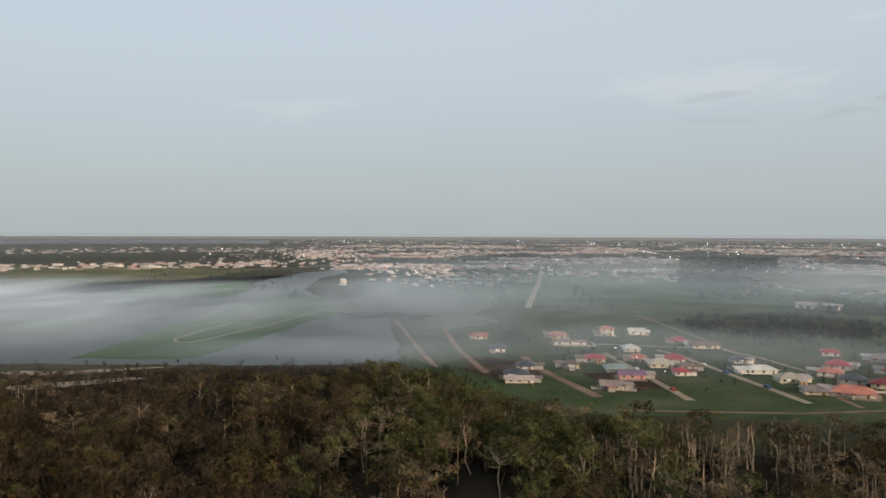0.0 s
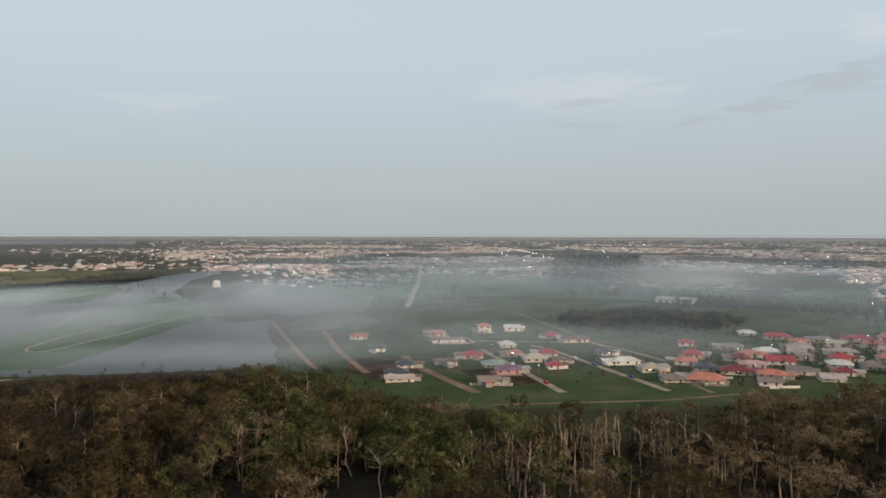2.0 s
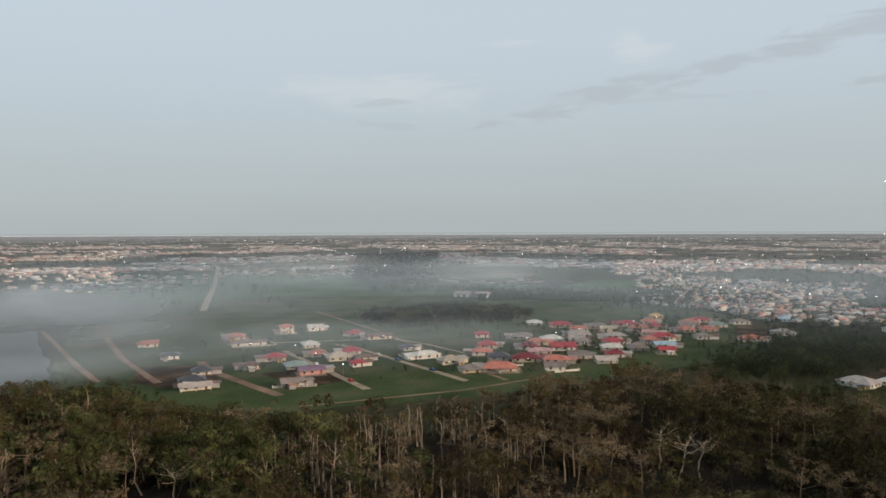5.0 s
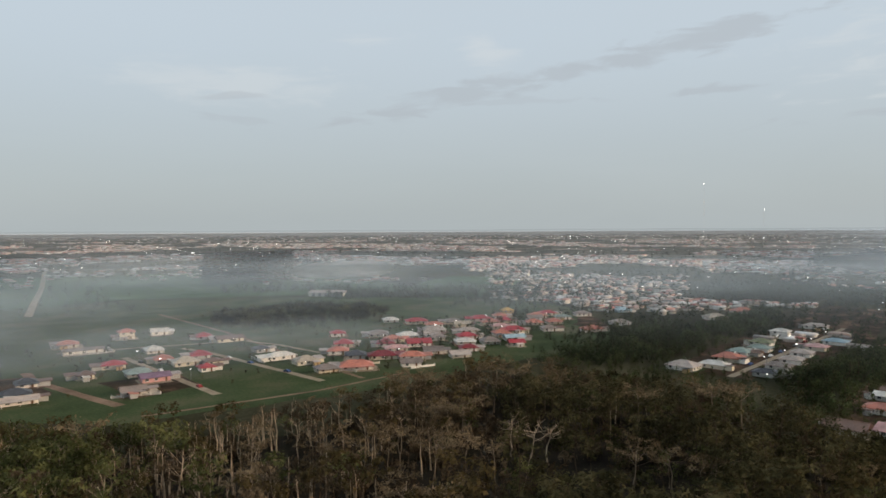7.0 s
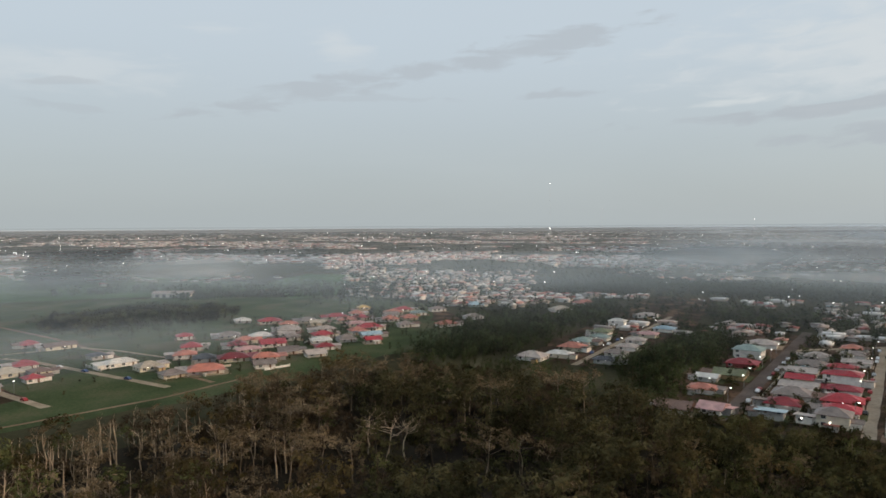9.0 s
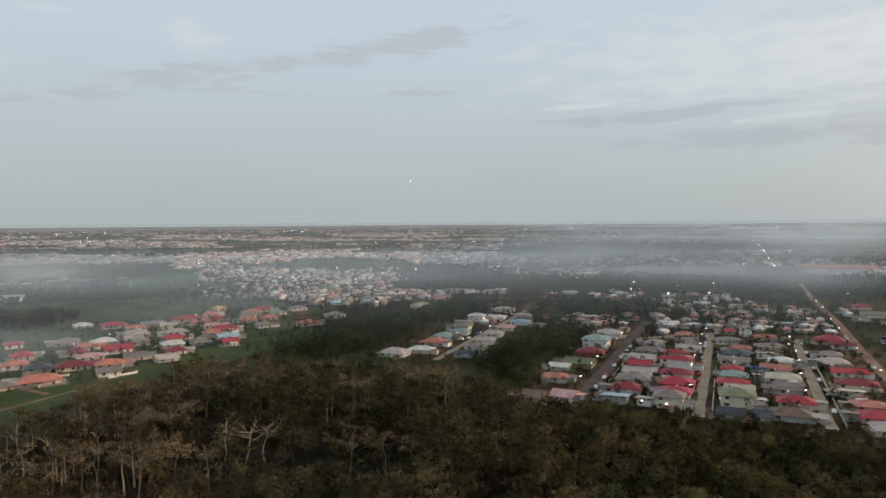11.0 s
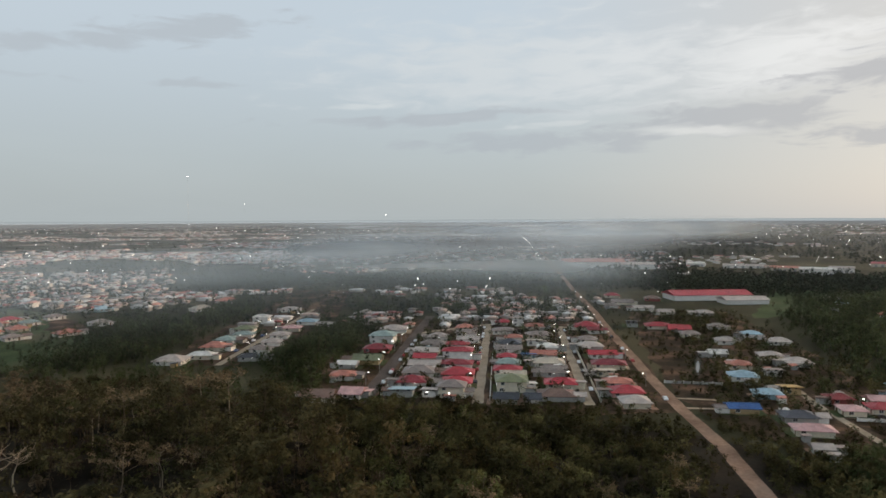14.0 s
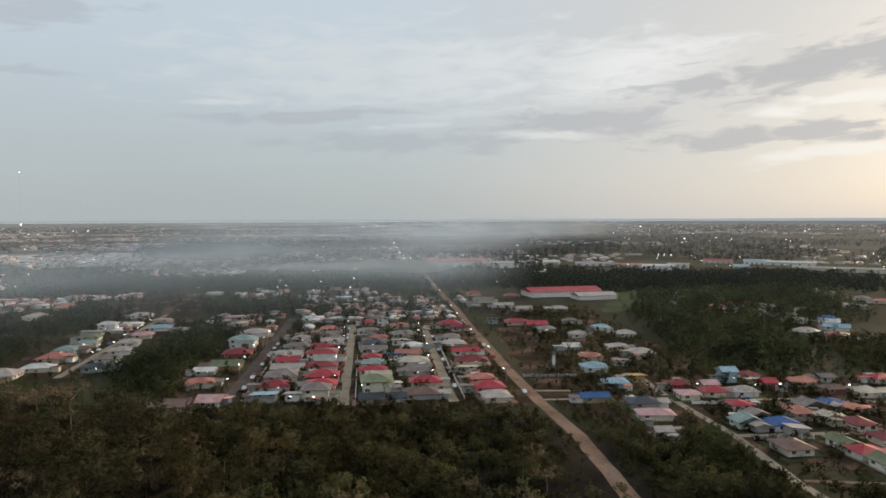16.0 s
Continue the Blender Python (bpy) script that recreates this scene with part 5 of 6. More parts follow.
wood([(549, 335), (723, 392), (757, 316), (613, 256), (570, 289)], 900, "far", 0.6, 1.0, seed=40)
wood([(509, 1262), (608, 1175), (640, 900), (571, 850), (363, 792), (420, 1000)], 900, "far", 0.6, 1.0, seed=41)
wood([(187, 471), (247, 522), (281, 503), (246, 415), (192, 373), (167, 394)], 500, "grove", 0.4, 0.75, "dark trees round a pond in the pasture", seed=42)
wood([(395, 120), (420, 20), (480, 10), (540, 60), (500, 170), (430, 150)], 420, "grove", 0.4, 0.8, "garden trees between the houses", seed=43)
wood([(400, 15), (440, -20), (560, -10), (620, 40), (540, 50)], 260, "grove", 0.4, 0.8, "dark trees beside the dirt road", seed=44)
# gardens
EAST = [(206, 100), (400, 115), (420, -20), (320, -24), (222, -28)]
SOUTH = [(232, -34), (470, -30), (470, -95), (330, -100), (258, -160), (190, -170), (150, -118), (176, -80)]
wood(EAST, 900, "bush", 0.4, 1.1, "garden shrubs between the houses", seed=12)
wood(EAST, 420, "grove", 0.3, 0.62, "garden trees between the houses", seed=13)
wood(SOUTH, 1500, "bush", 0.5, 1.15, "garden shrubs between the houses", seed=14)
wood(SOUTH, 1100, "thicket", 0.5, 1.0, "overgrown yards between the houses", seed=35)
wood(SOUTH, 300, "grove", 0.3, 0.6, "garden trees between the houses", seed=15)
wood([(20, 420), (60, 260), (160, 245), (260, 262), (370, 330), (280, 380), (140, 430)], 420, "bush", 0.25, 0.8, "garden shrubs between the houses", seed=16)
wood([(160, 300), (150, 250), (200, 245), (290, 265), (370, 330), (280, 370)], 260, "grove", 0.3, 0.6, "garden trees between the houses", seed=17)


# ---- the town ----
def town_lump(x, y):
    """Where the town is thick (positive) and where trees and fields lie between (negative)."""
    return noise.noise((x * 0.0021, y * 0.0021, 7.3)) + 0.5 * noise.noise((x * 0.006, y * 0.006, 2.2))


def zone(az0, az1, d0, d1, count, seed):
    rg = np.random.default_rng(seed)
    a = rg.uniform(min(az0, az1), max(az0, az1), count)
    d = PLAN * np.exp(rg.uniform(math.log(d0), math.log(d1), count))
    # streets: houses draw together in blocks
    x, y = -np.sin(np.radians(a)) * d, np.cos(np.radians(a)) * d
    p, q = x * 0.98 + y * 0.17, y * 0.98 - x * 0.17
    p = np.round(p / 26) * 26 + rg.normal(0, 5, count)
    x, y = p * 0.98 - q * 0.17, q * 0.98 + p * 0.17
    built = np.array([town_lump(u, v) for u, v in zip(x, y)]) > (-0.06 if az0 < 14 else -1)
    x, y = x[built], y[built]
    return np.degrees(np.arctan2(-x, y)), np.hypot(x, y)


def far_houses(name, az, dist, seed, label):
    rg = np.random.default_rng(seed)
    n = len(az)
    x, y, z, s = polar(az, dist)
    w, d, h = rg.uniform(7, 17, n), rg.uniform(6, 9, n), rg.uniform(1.5, 2.4, n) * np.where(rg.uniform(0, 1, n) < 0.08, 2, 1)
    w, d = np.where(dist < 1300, w * 0.8, w), np.where(dist < 1300, d * 0.8, d)
    big = rg.uniform(0, 1, n) < 0.05
    w = np.where(big & (dist > 900), w * 2.0, w) * np.where(dist > 1500, 1.4, 1.0)
    th = np.radians(rg.choice([8, 98], n) + rg.normal(0, 6, n))
    hip = rg.uniform(0, 1, n) < 0.6
    unit = np.array([(-1, -1, 0), (1, -1, 0), (1, 1, 0), (-1, 1, 0), (-1, -1, 1), (1, -1, 1), (1, 1, 1), (-1, 1, 1)], float)
    v = np.zeros((n, 14, 3))
    v[:, :8] = unit[None] * np.stack([w / 2, d / 2, h], 1)[:, None]
    over = np.array([(-1, -1), (1, -1), (1, 1), (-1, 1)], float)
    v[:, 8:12, 0] = over[None, :, 0] * (w / 2 + 1.0)[:, None]
    v[:, 8:12, 1] = over[None, :, 1] * (d / 2 + 1.0)[:, None]
    v[:, 8:12, 2] = h[:, None] - 0.3
    ridge = np.where(hip, np.maximum(0.4, w / 2 - d / 2), w / 2 + 0.7)
    v[:, 12, 0], v[:, 13, 0] = -ridge, ridge
    v[:, 12:, 2] = (h + d * 0.17)[:, None]
    v *= s[:, None, None]
    c, sn = np.cos(th)[:, None], np.sin(th)[:, None]
    X = v[:, :, 0] * c - v[:, :, 1] * sn + x[:, None]
    Y = v[:, :, 0] * sn + v[:, :, 1] * c + y[:, None]
    Z = v[:, :, 2] + z[:, None]
    tri = []
    for f in BOX_FACES[2:]:
        tri += [(f[0], f[1], f[2]), (f[0], f[2], f[3])]
    walls = len(tri)
    tri += [(8, 9, 13), (8, 13, 12), (10, 11, 12), (10, 12, 13), (9, 10, 13), (11, 8, 12), (8, 10, 9), (8, 11, 10)]
    tri = np.array(tri)
    T = (tri[None] + (np.arange(n) * 14)[:, None, None]).reshape(-1, 3)
    idx = np.tile(np.concatenate([np.zeros(walls, int), np.ones(len(tri) - walls, int)]), n)
    me = mesh_tris(name, np.stack([X, Y, Z], 2).reshape(-1, 3), T, [M_FARWALL, M_TWO], idx)
    tagged(new(name, me), label, "houses", kind="stuff")


# azimuth from, to, distance from, to, number of houses
TOWN = [(34, 14, 1280, 1520, 130), (34, 8, 2300, 3100, 130), (18, 6, 1250, 2600, 170), (13, -40, 1180, 4200, 7200), (13, -40, 4200, 8000, 900), (2, -22, 900, 1300, 160), (6, -6, 560, 1150, 210), (-6, -13, 620, 1100, 45), (-18, -27, 590, 800, 22),
        (-23, -33, 880, 1080, 120), (-26, -36, 700, 860, 70), (-40, -66, 1000, 4200, 4200), (-40, -66, 4200, 8000, 600), (-42, -57, 520, 1050, 620), (-55, -66, 460, 620, 170), (-62, -84, 405, 600, 250), (-84, -92, 420, 560, 90), (-64, -98, 780, 7000, 1900),
        (-104, -118, 1180, 1800, 330), (-104, -126, 2600, 9000, 1300), (-96, -104, 900, 2000, 150), (-117, -126, 1000, 1500, 60), (-88, -96, 900, 2000, 120), (60, 34, 1100, 3000, 100)]
for i, (a0, a1, d0, d1, n) in enumerate(TOWN):
    a, d = zone(a0, a1, d0, d1, n, 300 + i)
    x, y = -np.sin(np.radians(a)) * d, np.cos(np.radians(a)) * d
    free = ~blocked(x, y, 3) if d0 < 900 else np.ones(len(a), bool)
    far_houses("distant_houses", a[free], d[free], 400 + i, "distant town of low houses with red, brown and pale roofs")

# trees of the town, belts of wood: azimuth from, to, distance from, to, count, size
BELTS = [(36, 12, 1600, 2250, 2200, 1.0), (34, 10, 2900, 4500, 900, 1.2), (14, -42, 1150, 6000, 3800, 0.7), (-15, -45, 1000, 1250, 700, 0.9), (-20, -30, 690, 760, 60, 0.7), (-28, -46, 600, 720, 420, 0.7),
         (-42, -66, 700, 6000, 1300, 0.7), (-60, -100, 600, 760, 620, 0.8), (-62, -92, 405, 640, 520, 0.55), (-42, -66, 470, 1000, 700, 0.6), (-66, -98, 800, 5000, 1300, 0.8), (-98, -126, 1300, 3600, 1500, 1.0), (-88, -98, 620, 1300, 420, 0.9), (-97, -128, 640, 830, 900, 0.9), (-103, -113, 1750, 2500, 260, 1.0), (-112, -126, 1400, 2300, 420, 1.0), (-98, -126, 830, 1300, 900, 0.9), (6, -14, 560, 1150, 220, 0.6), (24, 6, 700, 1150, 120, 0.5)]
for i, (a0, a1, d0, d1, n, size) in enumerate(BELTS):
    rg = np.random.default_rng(700 + i)
    a = rg.uniform(min(a0, a1), max(a0, a1), n)
    d = PLAN * np.exp(rg.uniform(math.log(d0), math.log(d1), n))
    x, y, z, s = polar(a, d)
    free = ~blocked(x, y) if d0 < 800 or a0 > 30 else np.array([town_lump(u * k, v * k) for u, v, k in zip(x, y, 1 / s)]) < -0.04
    grow = np.where(d > 2200, 0.75, 1.0)
    merged("distant_trees", "far", np.stack([x, y, z, s * size * rg.uniform(0.6, 1.2, n) * grow, rg.uniform(0, 6.28, n)], 1)[free], "distant dark green trees among the houses", "trees")

# far shore: a strip glowing in haze colour for the last line of forest under the sky
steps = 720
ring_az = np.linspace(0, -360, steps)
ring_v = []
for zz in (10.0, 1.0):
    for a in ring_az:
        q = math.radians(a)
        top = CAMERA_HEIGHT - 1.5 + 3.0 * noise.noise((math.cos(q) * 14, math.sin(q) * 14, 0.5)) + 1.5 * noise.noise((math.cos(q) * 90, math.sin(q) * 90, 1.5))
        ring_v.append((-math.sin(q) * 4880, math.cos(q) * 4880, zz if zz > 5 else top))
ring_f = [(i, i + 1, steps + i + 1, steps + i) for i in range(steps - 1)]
tagged(new("backdrop", mesh_of("backdrop", ring_v, ring_f, [M_HAZE_GLOW])), "glowing haze-coloured strip for the forest on the far horizon", "forest", kind="structure")
far_water = ground_sheet("river", [5200, 7600], 40, 14, 20, 1.0, M_WATER)
tagged(far_water, "pale stretch of river near the horizon", "water", kind="structure")


# ---- lamps ----
def lamp_parts():
    pole = mesh_of("pole", *boxes([(-0.07, 0.07, -0.07, 0.07, 0, 6.2), (-0.04, 0.04, -0.04, 1.2, 6.1, 6.2)]), [M_POST])
    head = mesh_of("lamp_head", *boxes([(-0.22, 0.22, 0.9, 1.6, 5.95, 6.1)]), [M_LAMP])
    return pole, head


POLE, HEAD = lamp_parts()


def street_lamp(x, y, turn):
    x, y = x * PLAN, y * PLAN
    root = new("street_lamp")
    root.matrix_basis = pose(x, y, 0.04, 0, 0, turn)
    tagged(root, "lit street lamp on a thin grey pole", "street lamp", "street lamps")
    child("pole", POLE, root)
    child("lamp_head", HEAD, root, "glowing white lamp head")


lrng = random.Random(3)
for line, count in (([(232, 76), (350, 88)], 6), ([(235, 38), (388, 55)], 6), ([(238, 2), (386, 15)], 6), ([(240, -25), (590, 10)], 9), ([(230, -79), (228, -140)], 4), ([(275, 146), (392, 165)], 5), ([(85, 348), (92, 262)], 3), ([(180, 300), (330, 345)], 6)):
    (ax, ay), (bx, by) = line
    for i in range(count):
        f = (i + lrng.uniform(0.2, 0.8)) / count
        street_lamp(ax + (bx - ax) * f + lrng.uniform(-1, 1), ay + (by - ay) * f + lrng.uniform(-1, 1), lrng.uniform(0, 360))

rg = np.random.default_rng(77)
lamp_v, lamp_t = [], []
cube = np.array(box_verts(-0.5, 0.5, -0.5, 0.5, -0.5, 0.5))
cube_t = np.array([t for f in BOX_FACES for t in ((f[0], f[1], f[2]), (f[0], f[2], f[3]))])
LIGHTS = [(9, -40, 1000, 6000, 230), (-40, -70, 620, 6000, 170), (-70, -100, 480, 7000, 140), (-100, -126, 760, 7000, 150), (34, 9, 1200, 3000, 40)]
for a0, a1, d0, d1, n in LIGHTS:
    a = rg.uniform(min(a0, a1), max(a0, a1), n)
    d = PLAN * np.exp(rg.uniform(math.log(d0), math.log(d1), n))
    x, y, z, s = polar(a, d)
    for k in range(n):
        size = (0.26 + 0.00030 * d[k]) * s[k] * rg.uniform(0.5, 1.3)
        lamp_v.append(cube * size + np.array([x[k], y[k], z[k] + 6 * s[k]]))
# lamps along the far end of the road and on the quay at the horizon: bearing, distance, next bearing, distance, count
for a0, d0, a1, d1, n in ((-85.3, 2100, -86.3, 1160, 7), (-86.3, 1160, -86.9, 880, 4), (-83.2, 6200, -86.9, 6000, 16), (-93.0, 5800, -94.4, 5800, 4), (-15.5, 2600, -19.0, 1550, 12), (-22.9, 2450, -23.3, 1650, 3)):
    for k in range(n):
        f = (k + rg.uniform(0.1, 0.9)) / n
        x, y, z, size = (float(v) for v in polar(np.array(a0 + (a1 - a0) * f), np.array((d0 + (d1 - d0) * f) * PLAN)))
        lamp_v.append(cube * (0.4 + 0.0004 * (d0 + (d1 - d0) * f)) * size * rg.uniform(0.8, 1.5) + np.array([x, y, z + 7 * size]))
lamp_v = np.array(lamp_v)
lamp_t = (cube_t[None] + (np.arange(len(lamp_v)) * 8)[:, None, None]).reshape(-1, 3)
tagged(new("distant_lamps", mesh_tris("distant_lamps", lamp_v.reshape(-1, 3), lamp_t, [M_LAMP], np.zeros(len(lamp_t)))), "lit lamps of the distant town at dusk", "lamps", kind="stuff")


# ---- cars ----
def car_meshes(paint):
    prof = [(-2.1, 0.35), (-2.15, 0.75), (-1.9, 0.92), (-1.35, 0.98), (-0.75, 1.42), (0.55, 1.45), (1.25, 0.98), (2.0, 0.82), (2.15, 0.6), (2.1, 0.35)]
    v = [(x, -0.85 + (0.12 if z > 1.2 else 0), z) for x, z in prof] + [(x, 0.85 - (0.12 if z > 1.2 else 0), z) for x, z in prof]
    n = len(prof)
    f = [tuple(range(n)), tuple(range(2 * n - 1, n - 1, -1))] + [(i, n + i, n + (i + 1) % n, (i + 1) % n) for i in range(n)]
    body = mesh_of("body", v, f, [paint])
    glass = mesh_of("glass", *boxes([(-0.7, 0.6, -0.87, 0.87, 1.0, 1.32)]), [M_GLASS])
    bm = bmesh.new()
    bmesh.ops.create_cone(bm, cap_ends=True, segments=12, radius1=0.33, radius2=0.33, depth=0.2, matrix=pose(0, 0, 0, 90, 0, 0))
    wheel = bpy.data.meshes.new("wheel")
    bm.to_mesh(wheel)
    bm.free()
    wheel.materials.append(M_TYRE)
    return body, glass, wheel


CAR_MESH = {k: car_meshes(m) for k, m in CAR_MAT.items()}


def car(x, y, turn, colour):
    x, y = x * PLAN, y * PLAN
    root = new("car")
    root.matrix_basis = pose(x, y, 0.11, 0, 0, turn)
    tagged(root, "%s car parked on the street" % colour, "car", "parked cars")
    body, glass, wheel = CAR_MESH[colour]
    child("body", body, root)
    child("glass", glass, root)
    for wx in (-1.35, 1.35):
        for wy in (-0.78, 0.78):
            child("wheel", wheel, root).matrix_basis = pose(wx, wy, 0.33)


for (x0, y0), (x1, y1), n in (((238, 70.5), (345, 81.5), 9), ((240, 37), (385, 53), 8), ((240, -4), (380, 9), 7), ((232, -28), (420, -9), 5), ((226, -84), (227, -135), 4), ((278, 153), (390, 171), 5), ((84, 340), (89, 262), 3), ((117, 335), (129, 262), 3)):
    for i in range(n):
        f = (i + lrng.uniform(0.1, 0.9)) / n
        car(x0 + (x1 - x0) * f, y0 + (y1 - y0) * f, math.degrees(math.atan2(y1 - y0, x1 - x0)) + lrng.choice((0, 180)), lrng.choice(("white", "white", "silver", "black", "red", "blue")))


# ---- smoke ----
def smoke_mat(name, colour, lo, hi, scale, most, near=None, far=None, rim=False, stretch=(1, 1, 1), north=(), thin=None):
    m = bpy.data.materials.new(name)
    m.use_nodes = True
    n, l = m.node_tree.nodes, m.node_tree.links
    n.clear()
    out = n.new("ShaderNodeOutputMaterial")
    mix = n.new("ShaderNodeMixShader")
    clear = n.new("ShaderNodeBsdfTransparent")
    body = n.new("ShaderNodeBsdfDiffuse")
    body.inputs["Color"].default_value = (*colour, 1)
    geo = n.new("ShaderNodeNewGeometry")
    mapping = n.new("ShaderNodeMapping")
    mapping.inputs["Scale"].default_value = stretch
    l.new(geo.outputs["Position"], mapping.inputs["Vector"])
    tex = n.new("ShaderNodeTexNoise")
    tex.inputs["Scale"].default_value = scale
    tex.inputs["Detail"].default_value = 4.0
    tex.inputs["Distortion"].default_value = 0.4
    l.new(mapping.outputs[0], tex.inputs["Vector"])

    def span(value, a, b, c, d):
        k = n.new("ShaderNodeMapRange")
        k.interpolation_type = "SMOOTHSTEP"
        for key, q in (("From Min", a), ("From Max", b), ("To Min", c), ("To Max", d)):
            k.inputs[key].default_value = q
        l.new(value, k.inputs["Value"])
        return k.outputs[0]

    def times(p, q):
        k = n.new("ShaderNodeMath")
        k.operation = "MULTIPLY"
        l.new(p, k.inputs[0])
        l.new(q, k.inputs[1])
        return k.outputs[0]

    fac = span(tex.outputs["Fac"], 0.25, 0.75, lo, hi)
    # haze painted as opacity: grows with distance from the point under the camera
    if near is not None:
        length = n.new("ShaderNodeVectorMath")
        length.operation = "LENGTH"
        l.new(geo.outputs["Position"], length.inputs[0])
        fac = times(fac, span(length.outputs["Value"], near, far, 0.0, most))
        # second factor on the painted haze by distance; above 1 it thickens
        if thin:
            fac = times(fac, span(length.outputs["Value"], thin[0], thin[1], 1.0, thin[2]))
    # limits the sheet to bearings reckoned from that same point
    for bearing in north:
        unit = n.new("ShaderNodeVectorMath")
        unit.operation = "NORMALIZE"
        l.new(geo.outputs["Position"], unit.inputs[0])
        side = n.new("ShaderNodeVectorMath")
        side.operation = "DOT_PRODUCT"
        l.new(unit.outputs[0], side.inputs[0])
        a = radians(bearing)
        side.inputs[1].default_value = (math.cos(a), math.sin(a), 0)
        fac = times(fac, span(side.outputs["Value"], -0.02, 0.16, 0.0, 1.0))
    if rim:
        obj = n.new("ShaderNodeTexCoord")
        ball = n.new("ShaderNodeVectorMath")
        ball.operation = "LENGTH"
        l.new(obj.outputs["Object"], ball.inputs[0])
        fac = times(fac, span(ball.outputs["Value"], 0.05, 1.0, most, 0.0))
    l.new(fac, mix.inputs[0])
    l.new(clear.outputs[0], mix.inputs[1])
    l.new(body.outputs[0], mix.inputs[2])
    l.new(mix.outputs[0], out.inputs[0])
    return m


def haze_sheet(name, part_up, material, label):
    """A thin sheet standing in for haze and smoke over the town, part of the way up to the camera's height."""
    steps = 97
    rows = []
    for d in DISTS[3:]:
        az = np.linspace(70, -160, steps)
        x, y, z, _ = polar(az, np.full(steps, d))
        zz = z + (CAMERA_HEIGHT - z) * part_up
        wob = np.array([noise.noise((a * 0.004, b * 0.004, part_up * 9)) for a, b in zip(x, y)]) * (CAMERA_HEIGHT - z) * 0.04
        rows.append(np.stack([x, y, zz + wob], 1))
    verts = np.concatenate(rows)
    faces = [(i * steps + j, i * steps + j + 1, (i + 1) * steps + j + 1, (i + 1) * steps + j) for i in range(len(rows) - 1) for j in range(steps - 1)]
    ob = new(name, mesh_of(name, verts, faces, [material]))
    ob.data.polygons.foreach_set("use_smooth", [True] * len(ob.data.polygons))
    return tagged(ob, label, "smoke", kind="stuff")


# distance haze put into sheet opacity, 2.3 times denser near the horizon
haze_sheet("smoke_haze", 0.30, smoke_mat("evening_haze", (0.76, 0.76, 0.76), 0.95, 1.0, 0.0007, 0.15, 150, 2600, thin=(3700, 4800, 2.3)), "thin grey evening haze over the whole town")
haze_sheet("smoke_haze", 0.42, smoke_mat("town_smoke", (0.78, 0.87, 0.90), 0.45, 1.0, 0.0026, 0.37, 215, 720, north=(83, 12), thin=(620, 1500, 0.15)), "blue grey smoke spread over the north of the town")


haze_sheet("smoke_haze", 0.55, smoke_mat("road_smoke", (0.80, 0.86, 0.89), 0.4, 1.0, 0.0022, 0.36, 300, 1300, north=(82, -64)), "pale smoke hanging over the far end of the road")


def smoke_layer(name, banks, colour, most, height, label):
    """One low layer of drifting smoke. banks: x, y, half length, half width, turn, thickness."""
    m = smoke_mat(name, colour, 0.25, 1.0, 0.005, 1.0, stretch=(1, 0.45, 1))
    n, l = m.node_tree.nodes, m.node_tree.links
    geo = [k for k in n if k.type == "NEW_GEOMETRY"][0]
    total = None
    for x, y, rx, ry, turn, thick in banks:
        place = n.new("ShaderNodeMapping")
        place.vector_type = "TEXTURE"
        place.inputs["Location"].default_value = (x * PLAN, y * PLAN, 0)
        place.inputs["Rotation"].default_value = (0, 0, radians(turn))
        place.inputs["Scale"].default_value = (rx * PLAN, ry * PLAN, 1e5)
        l.new(geo.outputs["Position"], place.inputs["Vector"])
        ball = n.new("ShaderNodeVectorMath")
        ball.operation = "LENGTH"
        l.new(place.outputs[0], ball.inputs[0])
        k = n.new("ShaderNodeMapRange")
        k.interpolation_type = "SMOOTHERSTEP"
        for key, q in (("From Min", 0.0), ("From Max", 1.0), ("To Min", thick), ("To Max", 0.0)):
            k.inputs[key].default_value = q
        l.new(ball.outputs["Value"], k.inputs["Value"])
        if total is None:
            total = k.outputs[0]
        else:
            s = n.new("ShaderNodeMath")
            s.operation = "MAXIMUM"
            l.new(total, s.inputs[0])
            l.new(k.outputs[0], s.inputs[1])
            total = s.outputs[0]
    cap = n.new("ShaderNodeMath")
    cap.operation = "MINIMUM"
    l.new(total, cap.inputs[0])
    cap.inputs[1].default_value = most
    mix = [k for k in n if k.type == "MIX_SHADER"][0]
    old = mix.inputs[0].links[0].from_socket
    both = n.new("ShaderNodeMath")
    both.operation = "MULTIPLY"
    l.new(old, both.inputs[0])
    l.new(cap.outputs[0], both.inputs[1])
    l.new(both.outputs[0], mix.inputs[0])
    steps, rows = 120, []
    reach = np.linspace(235, 2600, 62)
    for d in reach:
        az = np.linspace(75, -118, steps)
        a = np.radians(az)
        x, y = -np.sin(a) * d, np.cos(a) * d
        z = height + np.array([noise.noise((p * 0.006, q * 0.006, 5.0)) for p, q in zip(x, y)]) * height * 0.25
        rows.append(np.stack([x, y, z], 1))
    faces = [(i * steps + j, i * steps + j + 1, (i + 1) * steps + j + 1, (i + 1) * steps + j) for i in range(len(rows) - 1) for j in range(steps - 1)]
    ob = new(name, mesh_of(name, np.concatenate(rows), faces, [m]))
    ob.data.polygons.foreach_set("use_smooth", [True] * len(ob.data.polygons))
    return tagged(ob, label, "smoke", kind="stuff")


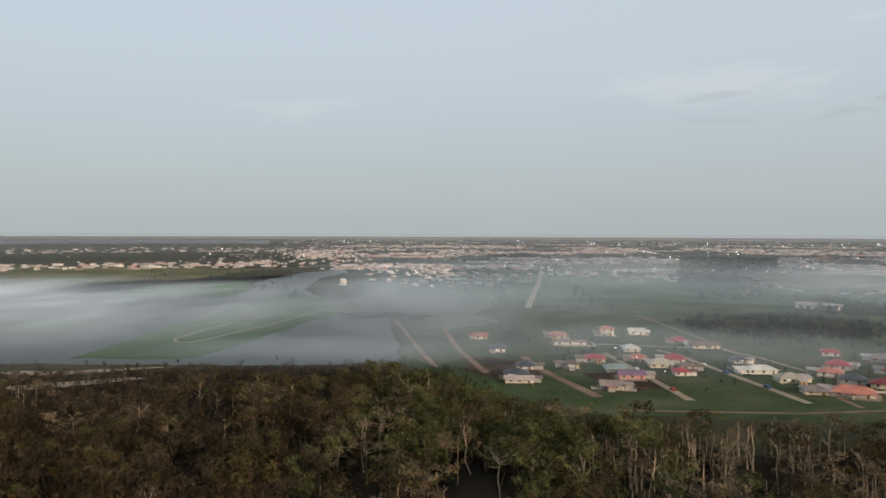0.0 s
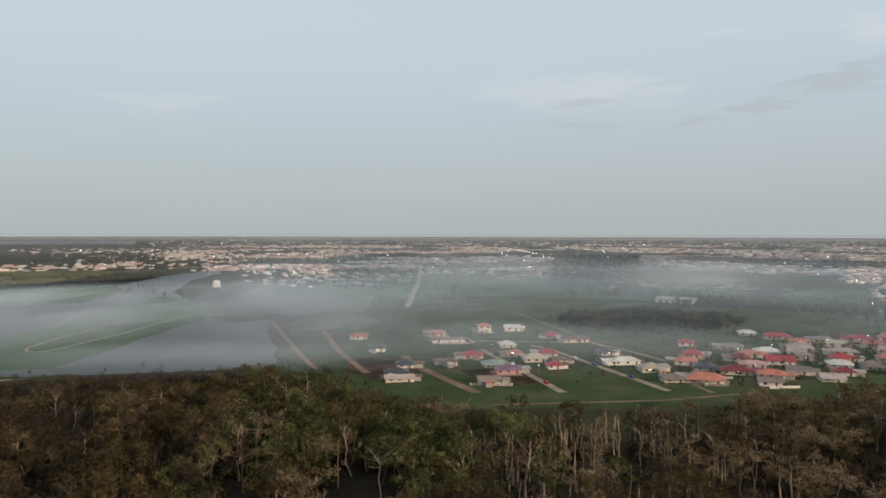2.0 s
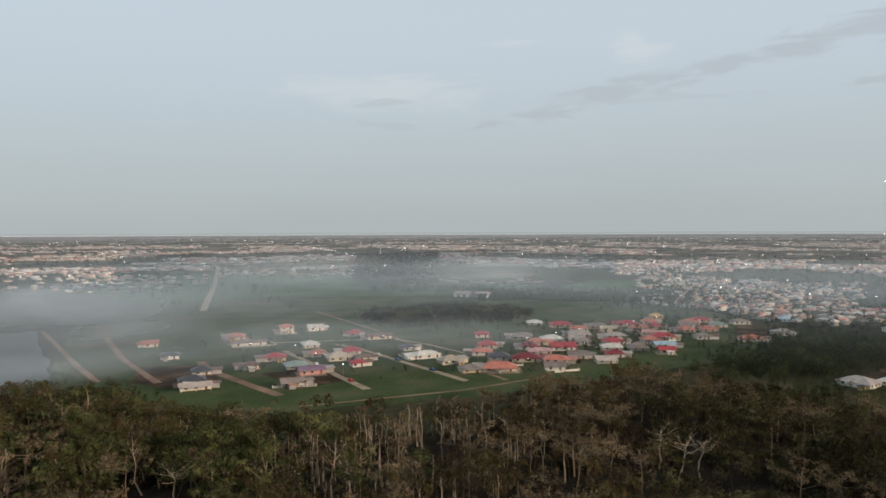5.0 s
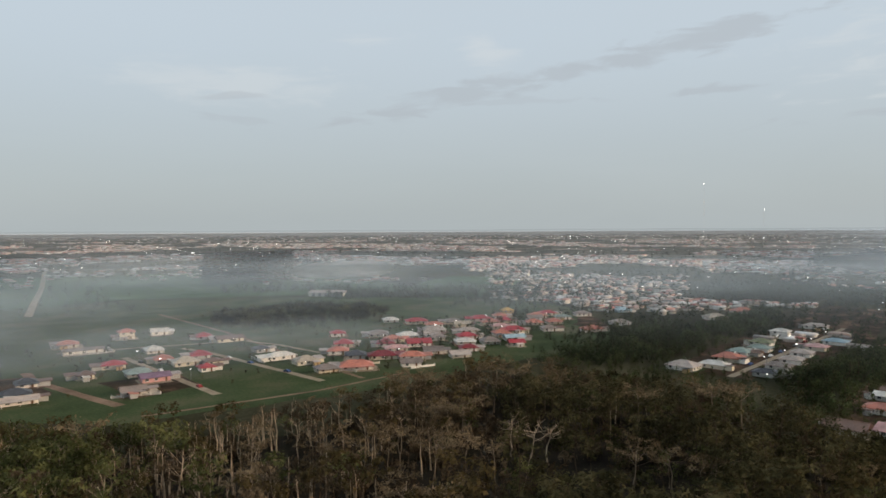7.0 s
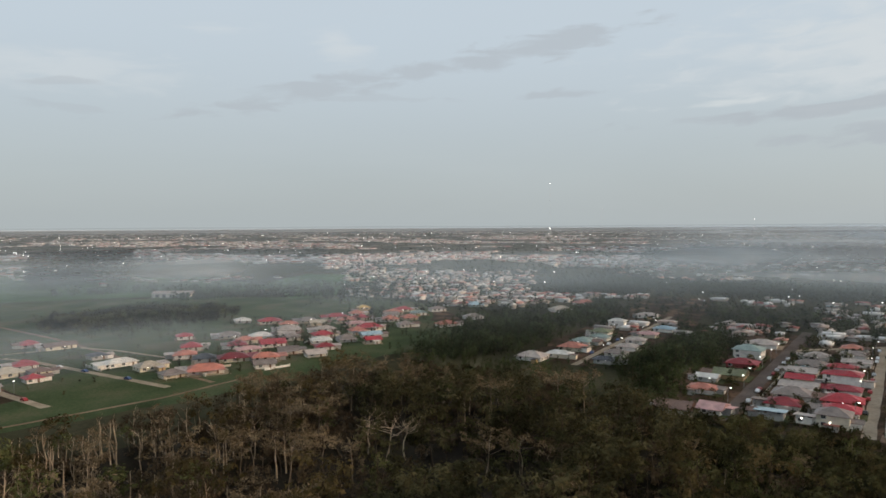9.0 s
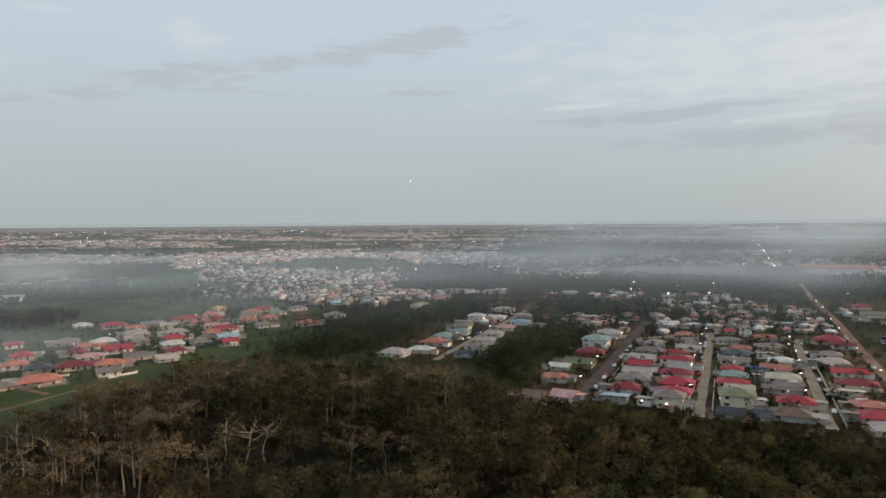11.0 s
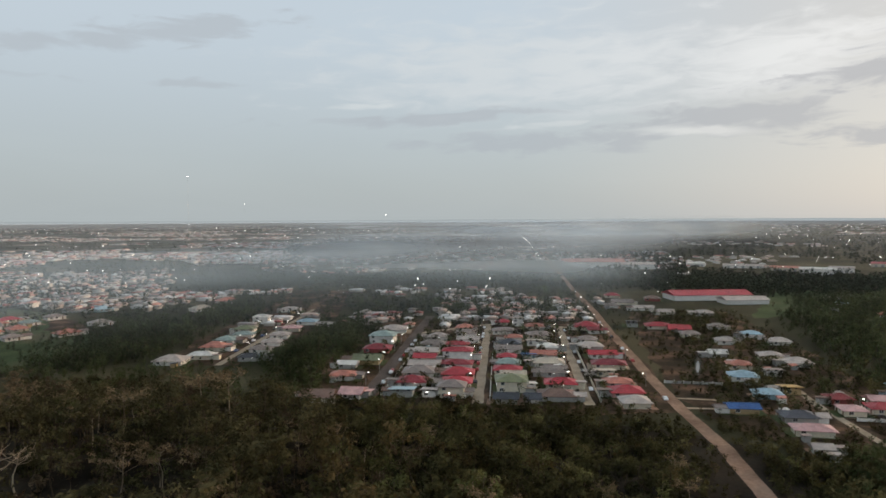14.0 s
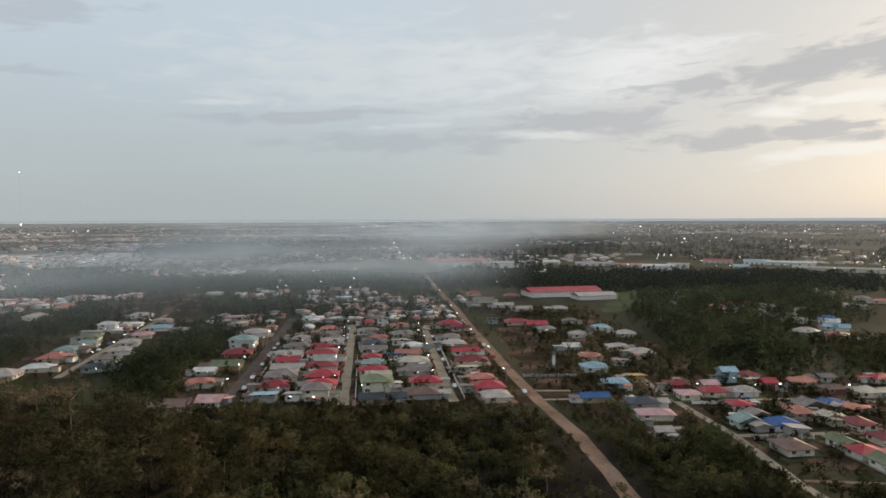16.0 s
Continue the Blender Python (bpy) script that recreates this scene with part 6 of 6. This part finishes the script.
smoke_layer("smoke_layer", [(110, 330, 210, 120, 0, 0.30), (300, 330, 170, 90, 20, 0.20), (-230, 520, 300, 330, 15, 0.80), (-470, 560, 380, 380, 10, 0.82), (-60, 560, 280, 330, 5, 0.56), (40, 560, 280, 330, -10, 0.36), (-10, 390, 150, 140, 60, 0.40), (-40, 315, 170, 75, 0, 0.42),
                            (230, 640, 300, 330, -20, 0.20), (420, 560, 260, 300, -30, 0.20), (640, 480, 260, 300, -45, 0.20), (860, 360, 330, 260, -60, 0.18), (1150, 180, 620, 260, 10, 0.16), (1600, 20, 720, 260, 2, 0.20)],
            (0.86, 0.91, 0.93), 0.82, 12.0, "low drifting wood smoke over the water and the fields")


def smoke_plume(az, dist, wide, high, most):
    """A tall soft plume, a bent upright sheet that lets light through."""
    x, y, z, s = (float(v) for v in polar(np.array(az), np.array(dist)))
    n, m = 24, 12
    v = [(0.25 * math.cos(i / n * math.pi) + 0.06 * noise.noise((i * 0.4, j * 0.4, az)), -1 + 2 * i / n, -1 + 2 * j / m) for j in range(m + 1) for i in range(n + 1)]
    f = [(j * (n + 1) + i, j * (n + 1) + i + 1, (j + 1) * (n + 1) + i + 1, (j + 1) * (n + 1) + i) for j in range(m) for i in range(n)]
    k = smoke_mat("plume_smoke", (0.80, 0.88, 0.94), 0.7, 1.0, 0.004, most, rim=True)
    nt = k.node_tree
    thin = nt.nodes.new("ShaderNodeBsdfTranslucent")
    thin.inputs["Color"].default_value = (0.80, 0.88, 0.94, 1)
    half = nt.nodes.new("ShaderNodeMixShader")
    half.inputs[0].default_value = 0.5
    body = [q for q in nt.nodes if q.type == "BSDF_DIFFUSE"][0]
    mix = [q for q in nt.nodes if q.type == "MIX_SHADER" and q != half][0]
    nt.links.new(body.outputs[0], half.inputs[1])
    nt.links.new(thin.outputs[0], half.inputs[2])
    nt.links.new(half.outputs[0], mix.inputs[2])
    ob = new("smoke_plume", mesh_of("smoke_plume", v, f, [k]))
    ob.data.polygons.foreach_set("use_smooth", [True] * len(ob.data.polygons))
    ob.matrix_basis = pose(x, y, z + high * 0.48, 0, 0, az + 90) @ Matrix.Diagonal((wide, wide, high * 0.52, 1))
    return tagged(ob, "pale plume of smoke drifting over the town", "smoke", "plumes of smoke", kind="stuff")


smoke_plume(-92, 1500, 330, 80, 0.55)
smoke_plume(-97, 2300, 560, 92, 0.65)
smoke_plume(-84, 2000, 500, 80, 0.45)
smoke_plume(-72, 1100, 230, 60, 0.55)
smoke_plume(-30, 900, 170, 50, 0.45)
smoke_plume(-14, 1000, 220, 55, 0.35)
smoke_plume(-99, 345, 1.8, 11, 0.5)
